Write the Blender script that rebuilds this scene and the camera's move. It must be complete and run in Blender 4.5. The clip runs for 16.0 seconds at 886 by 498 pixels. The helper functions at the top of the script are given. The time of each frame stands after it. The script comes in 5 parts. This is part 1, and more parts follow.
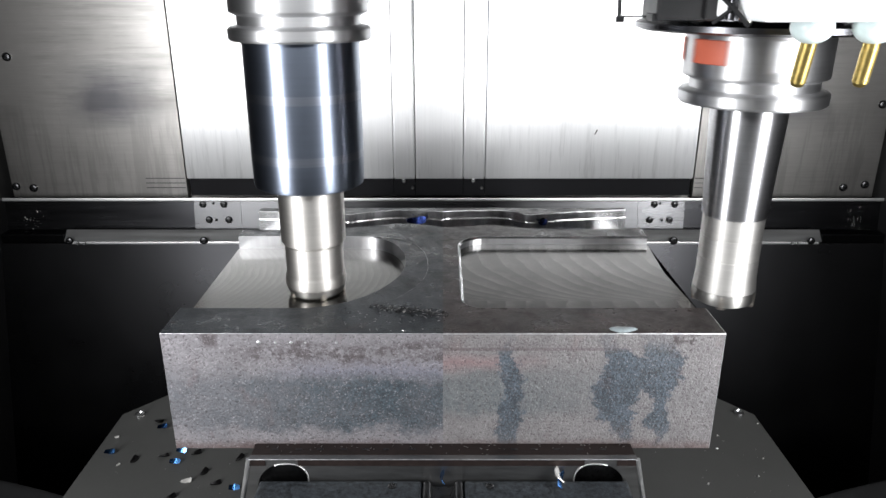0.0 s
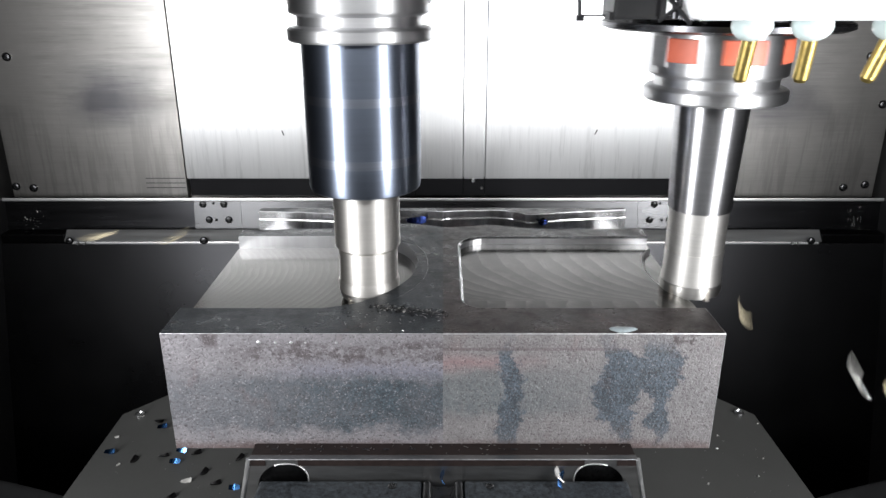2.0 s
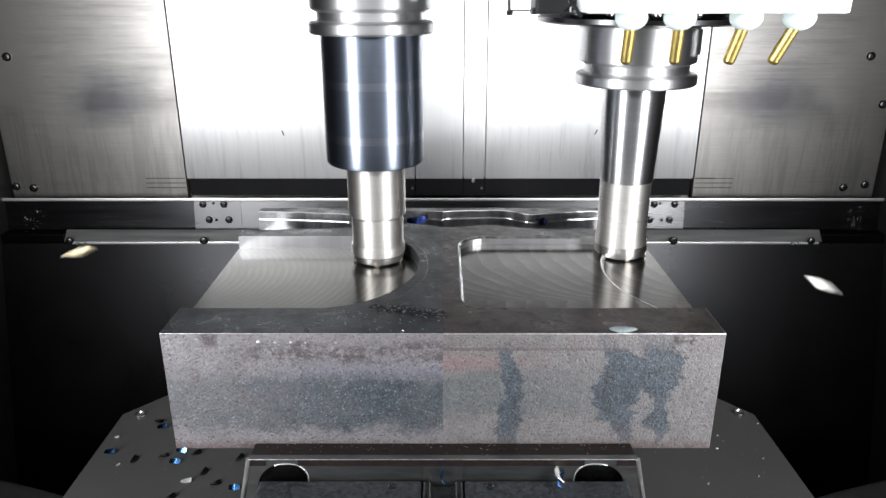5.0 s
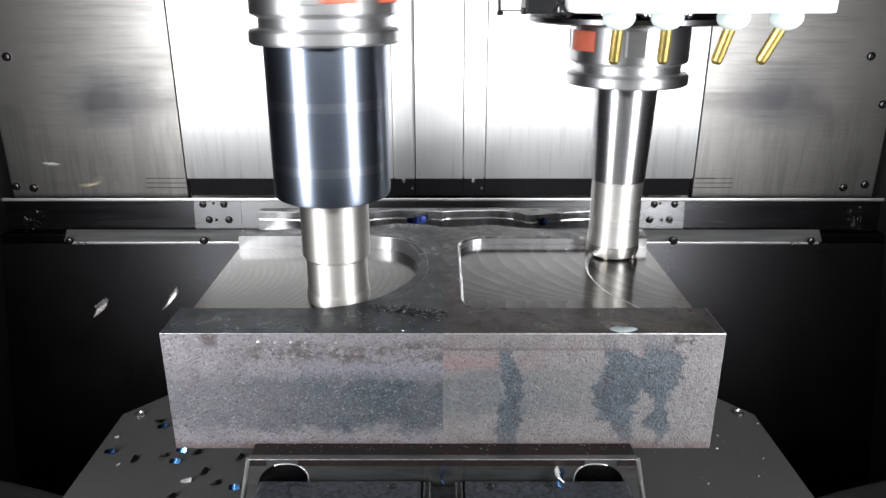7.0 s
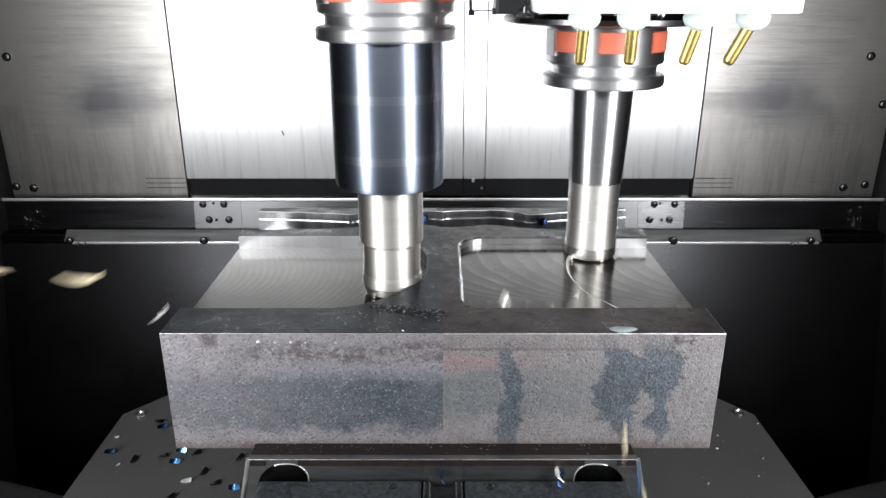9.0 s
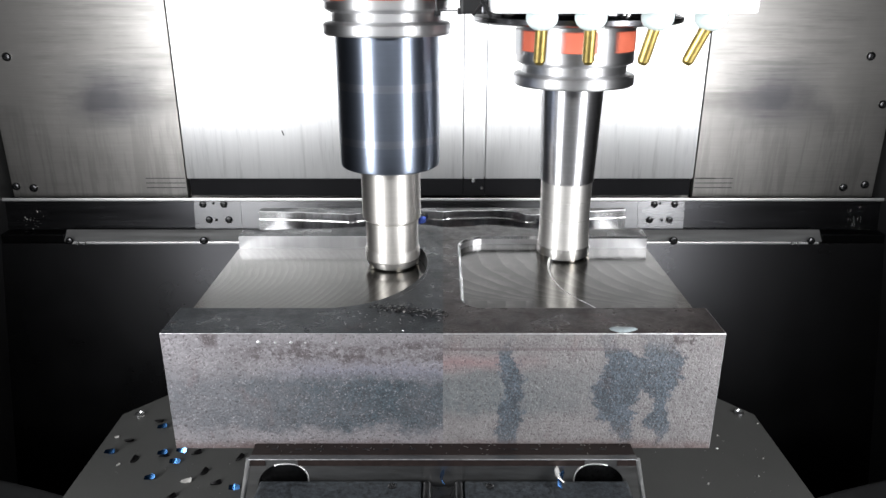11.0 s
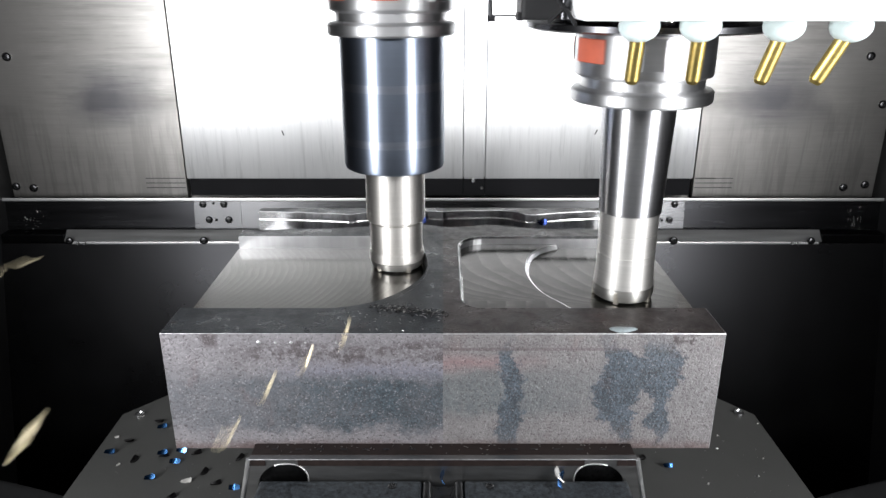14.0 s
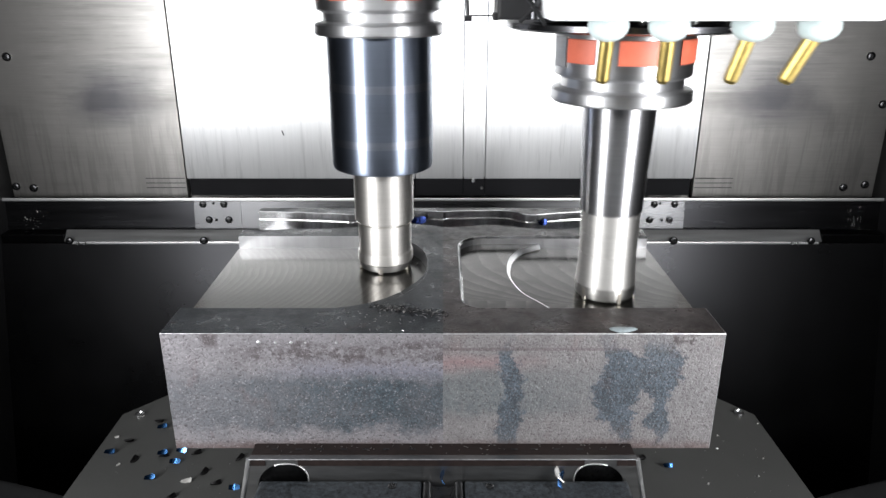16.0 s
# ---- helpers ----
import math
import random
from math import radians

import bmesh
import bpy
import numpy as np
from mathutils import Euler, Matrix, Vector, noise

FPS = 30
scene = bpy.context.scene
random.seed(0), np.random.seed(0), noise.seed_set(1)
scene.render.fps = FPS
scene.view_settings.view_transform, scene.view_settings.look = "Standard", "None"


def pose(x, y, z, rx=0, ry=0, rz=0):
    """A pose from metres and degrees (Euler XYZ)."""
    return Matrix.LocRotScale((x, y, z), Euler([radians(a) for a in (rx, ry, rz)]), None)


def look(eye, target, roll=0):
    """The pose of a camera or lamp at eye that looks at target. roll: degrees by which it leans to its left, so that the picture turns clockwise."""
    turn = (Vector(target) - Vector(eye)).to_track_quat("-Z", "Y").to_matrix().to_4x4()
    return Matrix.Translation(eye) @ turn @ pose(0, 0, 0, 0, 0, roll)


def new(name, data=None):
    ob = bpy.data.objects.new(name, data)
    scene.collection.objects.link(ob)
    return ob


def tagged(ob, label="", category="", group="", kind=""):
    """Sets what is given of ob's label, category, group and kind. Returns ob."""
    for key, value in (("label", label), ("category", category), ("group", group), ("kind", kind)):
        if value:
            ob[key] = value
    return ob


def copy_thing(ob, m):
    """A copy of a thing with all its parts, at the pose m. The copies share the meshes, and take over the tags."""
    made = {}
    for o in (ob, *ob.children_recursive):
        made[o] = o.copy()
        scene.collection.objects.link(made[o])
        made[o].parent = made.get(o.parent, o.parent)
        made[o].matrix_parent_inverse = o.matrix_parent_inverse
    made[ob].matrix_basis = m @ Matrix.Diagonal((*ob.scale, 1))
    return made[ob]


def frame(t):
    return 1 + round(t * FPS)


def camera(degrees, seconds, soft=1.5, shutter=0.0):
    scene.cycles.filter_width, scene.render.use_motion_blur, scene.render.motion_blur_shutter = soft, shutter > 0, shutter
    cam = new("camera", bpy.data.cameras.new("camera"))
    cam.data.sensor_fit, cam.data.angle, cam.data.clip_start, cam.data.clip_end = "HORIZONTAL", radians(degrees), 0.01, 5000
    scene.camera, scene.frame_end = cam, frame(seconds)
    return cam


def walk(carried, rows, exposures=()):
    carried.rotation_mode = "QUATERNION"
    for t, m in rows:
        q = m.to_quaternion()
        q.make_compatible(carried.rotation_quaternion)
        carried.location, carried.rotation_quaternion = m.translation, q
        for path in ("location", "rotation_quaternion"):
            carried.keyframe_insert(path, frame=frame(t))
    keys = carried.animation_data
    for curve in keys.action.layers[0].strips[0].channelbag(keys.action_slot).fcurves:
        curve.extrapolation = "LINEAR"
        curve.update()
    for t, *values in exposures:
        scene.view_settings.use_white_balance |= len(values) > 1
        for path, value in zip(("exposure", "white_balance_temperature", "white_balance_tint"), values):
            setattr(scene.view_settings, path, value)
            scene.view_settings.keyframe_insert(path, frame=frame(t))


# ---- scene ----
cam = camera(63.05, 16.0, soft=1.5, shutter=0.3)
EYE = (0.0, 0.0, 0.40)
walk(cam, [(0, pose(*EYE, 90 - 20.081, 0, 0)), (16, pose(*EYE, 90 - 20.081, 0, 0))], exposures=[(0, 0.0), (16, 0.0)])

# ---- light: LED work lamps in the enclosure's two front corners, and an added front fill ----
world = bpy.data.worlds.new("world")
scene.world = world
world.use_nodes = True
world.node_tree.nodes["Background"].inputs[0].default_value = (0.8, 0.9, 1.0, 1)
world.node_tree.nodes["Background"].inputs[1].default_value = 0.008


def lamp(name, eye, target, wide, high, watts, spread=180, colour=(0.97, 0.985, 1.0)):
    data = bpy.data.lights.new(name, "AREA")
    data.shape, data.size, data.size_y, data.energy, data.color = "RECTANGLE", wide, high, watts, colour
    data.spread = radians(spread)
    ob = new(name, data)
    ob.matrix_world = look(eye, target)
    return ob


lamp("corner_led_lamp", (-0.53, 0.02, 0.335), (-0.04, 0.70, 0.24), 0.15, 0.50, 5.4, 120)
lamp("corner_led_lamp", (0.53, 0.02, 0.335), (0.04, 0.70, 0.24), 0.15, 0.50, 5.4, 120)
# Added fill from above the camera that brightens the middle of the shutter.
lamp("front_fill_light", (0.0, -0.04, 0.56), (0, 0.95, 0.34), 0.76, 0.06, 2.2)

# the workpiece: bottom, pocket floor, slot floor, top; half width
ZB, ZF, ZS, ZT = 0.0903, 0.1694, 0.158, 0.1811
W = 0.1898

# ---- materials ----


class Nodes:
    """Short names for node wiring."""

    def __init__(self, name):
        self.mat = bpy.data.materials.new(name)
        self.mat.use_nodes = True
        self.tree = self.mat.node_tree
        self.bsdf = self.tree.nodes["Principled BSDF"]

    def node(self, kind, **values):
        n = self.tree.nodes.new(kind)
        for key, value in values.items():
            n.inputs[key.replace("_", " ")].default_value = value
        return n

    def link(self, a, b):
        self.tree.links.new(a, b)

    def coords(self, scale=(1, 1, 1), which="Object"):
        c = self.tree.nodes.new("ShaderNodeTexCoord")
        m = self.node("ShaderNodeMapping", Scale=scale)
        self.link(c.outputs[which], m.inputs["Vector"])
        return m.outputs["Vector"]

    def noise(self, scale, detail=4, rough=0.6, stretch=(1, 1, 1), which="Object"):
        n = self.node("ShaderNodeTexNoise", Scale=scale, Detail=detail, Roughness=rough)
        self.link(self.coords(stretch, which), n.inputs["Vector"])
        return n.outputs["Fac"]

    def ramp(self, fac, *stops):
        r = self.tree.nodes.new("ShaderNodeValToRGB")
        els = r.color_ramp.elements
        while len(els) < len(stops):
            els.new(0.5)
        for e, (p, c) in zip(els, stops):
            e.position, e.color = p, (c, c, c, 1) if isinstance(c, (int, float)) else (*c, 1)
        self.link(fac, r.inputs["Fac"])
        return r.outputs["Color"]

    def mix(self, fac, a, b, blend="MIX"):
        m = self.tree.nodes.new("ShaderNodeMix")
        m.data_type, m.blend_type = "RGBA", blend
        for socket, value in ((m.inputs[0], fac), (m.inputs[6], a), (m.inputs[7], b)):
            if isinstance(value, (int, float)):
                socket.default_value = value
            elif isinstance(value, tuple):
                socket.default_value = (*value, 1)
            else:
                self.link(value, socket)
        return m.outputs[2]

    def bump(self, height, strength=0.2, distance=0.001):
        b = self.node("ShaderNodeBump", Strength=strength, Distance=distance)
        self.link(height, b.inputs["Height"])
        if self.bsdf.inputs["Normal"].is_linked:
            self.link(self.bsdf.inputs["Normal"].links[0].from_socket, b.inputs["Normal"])
        self.link(b.outputs["Normal"], self.bsdf.inputs["Normal"])

    def set(self, **values):
        for key, value in values.items():
            s = self.bsdf.inputs[key.replace("_", " ")]
            if isinstance(value, tuple):
                s.default_value = (*value, 1)
            elif isinstance(value, (int, float)):
                s.default_value = value
            else:
                self.link(value, s)
        return self


def metal(name, colour, rough, grain=(1, 1, 1), scale=300.0, vary=0.12, bump=0.05, metallic=1.0, stain=6.0, turned=False, blotch=0.35, dark=0.7, smear=(1, 1, 1)):
    """A metal surface with fine grain along one way and broad stains."""
    m = Nodes(name)
    fine, broad = m.noise(scale, 5, 0.7, grain), m.noise(stain, 4, 0.6, smear)
    lo, hi = tuple(c * (1 - vary) for c in colour), tuple(min(1, c * (1 + vary)) for c in colour)
    col = m.mix(m.ramp(fine, (0.35, 0.0), (0.65, 1.0)), lo, hi)
    col = m.mix(m.ramp(broad, (0.4, 0.0), (0.7, blotch)), col, tuple(c * dark for c in colour))
    r = m.ramp(m.mix(0.5, fine, broad), (0.3, max(0.03, rough - 0.07)), (0.7, rough + 0.07))
    m.set(Base_Color=col, Metallic=metallic, Roughness=r)
    if turned:
        t = m.tree.nodes.new("ShaderNodeTangent")
        t.direction_type, t.axis = "RADIAL", "Z"
        m.set(Anisotropic=0.8, Anisotropic_Rotation=0.25, Tangent=t.outputs[0])
        m.tree.links.remove(m.bsdf.inputs["Roughness"].links[0])
        m.set(Roughness=rough)
        return m.mat
    m.bump(fine, bump, 0.0005)
    return m.mat


def mill_scale(name, light, dark, blue, patches, seed, top=False):
    """Hot-rolled steel skin: violet-grey scale, blue-grey worn patches, rust bloom, fine pits and bright specks."""
    m = Nodes(name)
    mid, fine = m.noise(45 + seed, 6, 0.72), m.noise(230, 4, 0.75)
    pits, speck = m.noise(620, 3, 0.75), m.noise(800 + 10 * seed, 2, 0.6)
    col = m.mix(m.ramp(mid, (0.36, 0.0), (0.66, 1.0)), light, tuple(c * 0.70 for c in light))
    c = m.tree.nodes.new("ShaderNodeTexCoord")
    xyz = m.tree.nodes.new("ShaderNodeSeparateXYZ")
    m.link(c.outputs["Object"], xyz.inputs[0])

    def spread(axis, low, high, wobble, amount):
        """Position along one axis from 0 to 1, its border made ragged."""
        r = m.node("ShaderNodeMapRange")
        r.inputs[1].default_value, r.inputs[2].default_value = low, high
        m.link(xyz.outputs[axis], r.inputs[0])
        a = m.tree.nodes.new("ShaderNodeMath")
        a.operation = "MULTIPLY_ADD"
        m.link(wobble, a.inputs[0])
        a.inputs[1].default_value = amount
        b = m.tree.nodes.new("ShaderNodeMath")
        b.operation = "ADD"
        b.inputs[1].default_value = -amount / 2
        m.link(r.outputs[0], a.inputs[2])
        m.link(a.outputs[0], b.inputs[0])
        return b.outputs[0]

    edge = m.mix(0.25, m.noise(36, 6, 0.75), fine)
    one = lambda a, b: m.mix(1.0, a, b, "MULTIPLY")

    def lane(left, right, wobble=0.30):
        """A ragged-edged upright stain whose two borders wander with height."""
        x, h = spread("X", 0, W, edge, wobble), spread("Z", ZB, ZT, fine, 0.0)
        sides = []
        for a, b in ((x, m.ramp(h, *left)), (m.ramp(h, *right), x)):
            d = m.tree.nodes.new("ShaderNodeMath")
            d.operation = "SUBTRACT"
            m.link(a, d.inputs[0])
            m.link(b, d.inputs[1])
            sides.append(m.ramp(d.outputs[0], (0.0, 0.0), (0.012, 1.0)))
        return one(*sides)

    if patches == "band":
        where = m.ramp(spread("Z", ZB, ZT, edge, 0.55), (0.12, 0.0), (0.21, 0.95), (0.58, 1.0), (0.66, 0.45), (0.74, 0.0))
        where = one(where, m.ramp(spread("X", -W, 0, edge, 0.7), (0.0, 0.45), (0.45, 0.8), (0.75, 1.0)))
    elif patches == "drips":
        where = lane(((0.0, 0.205), (0.12, 0.185), (0.30, 0.19), (0.75, 0.195), (0.95, 0.22)), ((0.0, 0.27), (0.12, 0.285), (0.30, 0.30), (0.45, 0.305), (0.75, 0.28), (0.95, 0.26)))
        second = lane(((0.0, 0.645), (0.13, 0.63), (0.28, 0.56), (0.45, 0.545), (0.60, 0.525), (0.78, 0.56), (0.97, 0.57)), ((0.0, 0.675), (0.13, 0.69), (0.35, 0.695), (0.60, 0.72), (0.78, 0.72), (0.88, 0.63), (0.97, 0.63)))
        third = lane(((0.0, 0.77), (0.12, 0.765), (0.26, 0.735), (0.42, 0.765), (0.55, 0.70), (0.78, 0.70)), ((0.0, 0.815), (0.12, 0.82), (0.30, 0.835), (0.60, 0.845), (0.80, 0.86), (0.92, 0.83)))
        where = m.mix(1.0, m.mix(1.0, where, second, "LIGHTEN"), third, "LIGHTEN")
        where = one(where, m.ramp(spread("Z", ZB, ZT, edge, 0.15), (0.0, 0.7), (0.25, 1.0), (0.82, 1.0), (0.93, 0.25)))
    else:
        where = m.ramp(m.noise(12 + seed, 5, 0.62), (0.45, 0.0), (0.6, 1.0))
    if patches == "drips":
        haze = one(m.ramp(spread("X", 0, W, edge, 0.5), (0.0, 0.85), (0.25, 0.8), (0.45, 0.55), (0.62, 0.1)),
                   m.ramp(spread("Z", ZB, ZT, edge, 0.4), (0.26, 0.0), (0.36, 0.9), (0.60, 0.8), (0.76, 0.0)))
        col = m.mix(haze, col, m.mix(m.ramp(fine, (0.38, 0.0), (0.62, 1.0)), (0.105, 0.118, 0.122), (0.060, 0.072, 0.080)))
        pink = one(m.ramp(spread("X", 0, W, edge, 0.4), (0.12, 0.5), (0.40, 0.0)), m.ramp(spread("Z", ZB, ZT, edge, 0.2), (0.66, 0.0), (0.76, 1.0), (0.86, 0.0)))
        col = m.mix(pink, col, (0.20, 0.105, 0.11))
    elif patches == "band":
        violet = one(m.ramp(spread("Z", ZB, ZT, edge, 0.4), (0.60, 0.0), (0.68, 0.7), (0.80, 0.0)), m.ramp(spread("X", -W, 0, edge, 0.6), (0.35, 0.0), (0.6, 1.0)))
        col = m.mix(violet, col, (0.165, 0.160, 0.200))
    else:
        haze = m.ramp(m.noise(20, 5, 0.65), (0.42, 0.0), (0.62, 0.45))
        col = m.mix(haze, col, tuple(0.5 * a + 0.5 * b for a, b in zip(light, blue)))
    grit = m.mix(0.6, m.noise(95, 5, 0.75), m.noise(520, 3, 0.7))
    worn = m.ramp(m.noise(24, 5, 0.7), (0.42, 0.0), (0.62, 0.5 if patches == "band" else 0.15))
    where = m.mix(worn, where, m.mix(1.0, where, (0.45, 0.45, 0.45), "MULTIPLY"))
    col = m.mix(where, col, m.mix(m.ramp(grit, (0.42, 0.0), (0.58, 1.0)), tuple(c * 1.40 for c in blue), tuple(c * 0.62 for c in blue)))
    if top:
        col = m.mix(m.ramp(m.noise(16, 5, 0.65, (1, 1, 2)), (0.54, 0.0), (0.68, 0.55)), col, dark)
    if patches == "band":
        rim = m.ramp(spread("Z", ZB, ZT, edge, 0.35), (0.72, 0.0), (0.80, 0.85), (0.90, 0.85), (0.94, 0.0))
        rim = one(rim, m.ramp(spread("X", -W, 0, edge, 0.5), (0.22, 0.0), (0.36, 1.0)))
        col = m.mix(one(rim, m.ramp(m.mix(0.5, fine, m.noise(70, 4, 0.7)), (0.47, 0.0), (0.56, 1.0))), col, dark)
        spot = one(m.ramp(spread("X", -W, 0, edge, 0.06), (0.135, 0.0), (0.15, 0.85), (0.19, 0.85), (0.205, 0.0)),
                   m.ramp(spread("Z", ZB, ZT, edge, 0.2), (0.86, 0.0), (0.90, 1.0)))
        col = m.mix(spot, col, dark)
    if patches == "drips":
        lines = m.ramp(spread("Z", ZB, ZT, fine, 0.03), (0.852, 0.0), (0.862, 0.75), (0.876, 0.75), (0.888, 0.0), (0.905, 0.3), (0.92, 0.0))
        lines = one(lines, m.ramp(spread("X", 0, W, edge, 0.3), (0.0, 1.0), (0.55, 0.8), (0.72, 0.0)))
        col = m.mix(lines, col, dark)
        scab = one(m.ramp(spread("Z", ZB, ZT, edge, 0.25), (0.88, 0.0), (0.92, 1.0)), m.ramp(m.noise(75, 4, 0.7), (0.55, 0.0), (0.62, 0.8)))
        col = m.mix(one(scab, m.ramp(spread("X", 0, W, fine, 0.0), (0.50, 0.15), (0.56, 1.0))), col, tuple(c * 0.6 for c in dark))
    rust = m.ramp(m.noise(60, 5, 0.7, (1, 1, 0.6)), (0.58, 0.0), (0.72, 0.25))
    col = m.mix(rust, col, (0.11, 0.055, 0.05))
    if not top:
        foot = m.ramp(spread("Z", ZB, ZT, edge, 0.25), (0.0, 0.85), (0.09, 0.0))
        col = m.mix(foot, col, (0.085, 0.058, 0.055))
    col = m.mix(m.ramp(pits, (0.34, 0.8), (0.46, 0.0)), col, tuple(c * 0.55 for c in dark))
    col = m.mix(m.ramp(speck, (0.60, 0.0), (0.70, 0.45 if not top else 0.2)), col, tuple(min(1, c * 1.9) for c in light))
    m.set(Base_Color=col, Metallic=0.5 if not top else 0.0, Specular_IOR_Level=0.5 if not top else 0.16, Roughness=m.ramp(mid, (0.3, 0.40), (0.7, 0.60)) if not top else m.ramp(mid, (0.34, 0.20), (0.66, 0.52)))
    m.bump(pits, 0.6 if not top else 0.25, 0.0009)
    m.bump(fine, 0.4 if not top else 0.15, 0.0015)
    m.bump(mid, 0.3 if not top else 0.1, 0.002)
    return m.mat


def milled_floor(name, tone, pitch, radius, lean, strength, rough, bulge=1):
    """Freshly milled steel floor: the cutter's passes leave arcs of one radius, each a step along x."""
    m = Nodes(name)
    c = m.tree.nodes.new("ShaderNodeTexCoord")
    xyz = m.tree.nodes.new("ShaderNodeSeparateXYZ")
    m.link(c.outputs["Object"], xyz.inputs[0])

    def calc(op, a, b=0.0):
        n = m.tree.nodes.new("ShaderNodeMath")
        n.operation = op
        for socket, value in zip(n.inputs, (a, b)):
            if isinstance(value, (int, float)):
                socket.default_value = value
            else:
                m.link(value, socket)
        return n.outputs[0]

    wob = m.noise(13, 4, 0.6)
    dy = calc("SUBTRACT", xyz.outputs["Y"], lean)
    bow = calc("SQRT", calc("MAXIMUM", calc("SUBTRACT", radius * radius, calc("MULTIPLY", dy, dy)), 0.00002))
    u = calc("DIVIDE", calc("ADD", calc("ADD", calc("MULTIPLY", xyz.outputs["X"], bulge), bow), calc("MULTIPLY", wob, pitch * 1.6)), pitch)
    saw = calc("FRACT", u)
    ridge = m.ramp(saw, (0.0, 1.0), (0.10, 0.75), (0.55, 0.25), (0.90, 0.0), (0.97, 0.5), (1.0, 1.0))
    fine = calc("FRACT", calc("MULTIPLY", u, 9.0))
    fineramp = m.ramp(fine, (0.0, 0.0), (0.5, 1.0), (1.0, 0.0))
    patch, broad = m.noise(55, 4, 0.65), m.noise(14, 4, 0.6)
    show = m.mix(1.0, ridge, m.ramp(patch, (0.34, 0.1), (0.64, 1.0)), "MULTIPLY")
    warm = (1.0, 0.975, 0.93)
    col = m.mix(show, tuple(tone * (1 - strength) * k for k in warm), tuple(tone * (1 + strength) * k for k in warm))
    col = m.mix(m.ramp(broad, (0.40, 0.0), (0.70, 0.45)), col, tuple(0.78 * tone * k for k in warm))
    col = m.mix(m.mix(1.0, fineramp, m.ramp(patch, (0.45, 0.0), (0.65, 0.3)), "MULTIPLY"), col, tuple(tone * 0.7 * k for k in warm))
    m.set(Base_Color=col, Metallic=1.0, Roughness=m.mix(show, (rough, rough, rough), (rough + 0.10,) * 3))
    m.bump(ridge, 0.05, 0.0004)
    m.bump(fineramp, 0.03, 0.0002)
    return m.mat


def plain(name, colour, rough=0.5, metallic=0.0, vary=0.1, scale=80.0):
    return metal(name, colour, rough, scale=scale, vary=vary, bump=0.05, metallic=metallic, stain=15.0)


def brushed_up(name, colour, rough):
    """Stainless sheet brushed upwards: highlights spread sideways; faint runs where coolant dried near the foot."""
    m = Nodes(name)
    hair, runs = m.noise(420, 4, 0.7, (1, 1, 0.02)), m.noise(120, 4, 0.7, (1, 1, 0.06))
    col = m.mix(m.ramp(hair, (0.35, 0.0), (0.65, 1.0)), tuple(c * 0.97 for c in colour), tuple(c * 1.03 for c in colour))
    c = m.tree.nodes.new("ShaderNodeTexCoord")
    xyz = m.tree.nodes.new("ShaderNodeSeparateXYZ")
    m.link(c.outputs["Object"], xyz.inputs[0])
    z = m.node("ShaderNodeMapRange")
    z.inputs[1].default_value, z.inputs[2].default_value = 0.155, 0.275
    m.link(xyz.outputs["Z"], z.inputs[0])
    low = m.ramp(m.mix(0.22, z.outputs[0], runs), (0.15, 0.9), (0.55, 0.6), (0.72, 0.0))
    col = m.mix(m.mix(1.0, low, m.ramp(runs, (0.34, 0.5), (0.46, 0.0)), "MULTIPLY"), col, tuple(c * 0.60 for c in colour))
    m.set(Base_Color=col, Metallic=0.74, Roughness=rough, Anisotropic=0.88)
    side = m.node("ShaderNodeCombineXYZ", X=1.0)
    m.link(side.outputs[0], m.bsdf.inputs["Tangent"])
    return m.mat


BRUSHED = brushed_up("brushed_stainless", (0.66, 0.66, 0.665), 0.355)


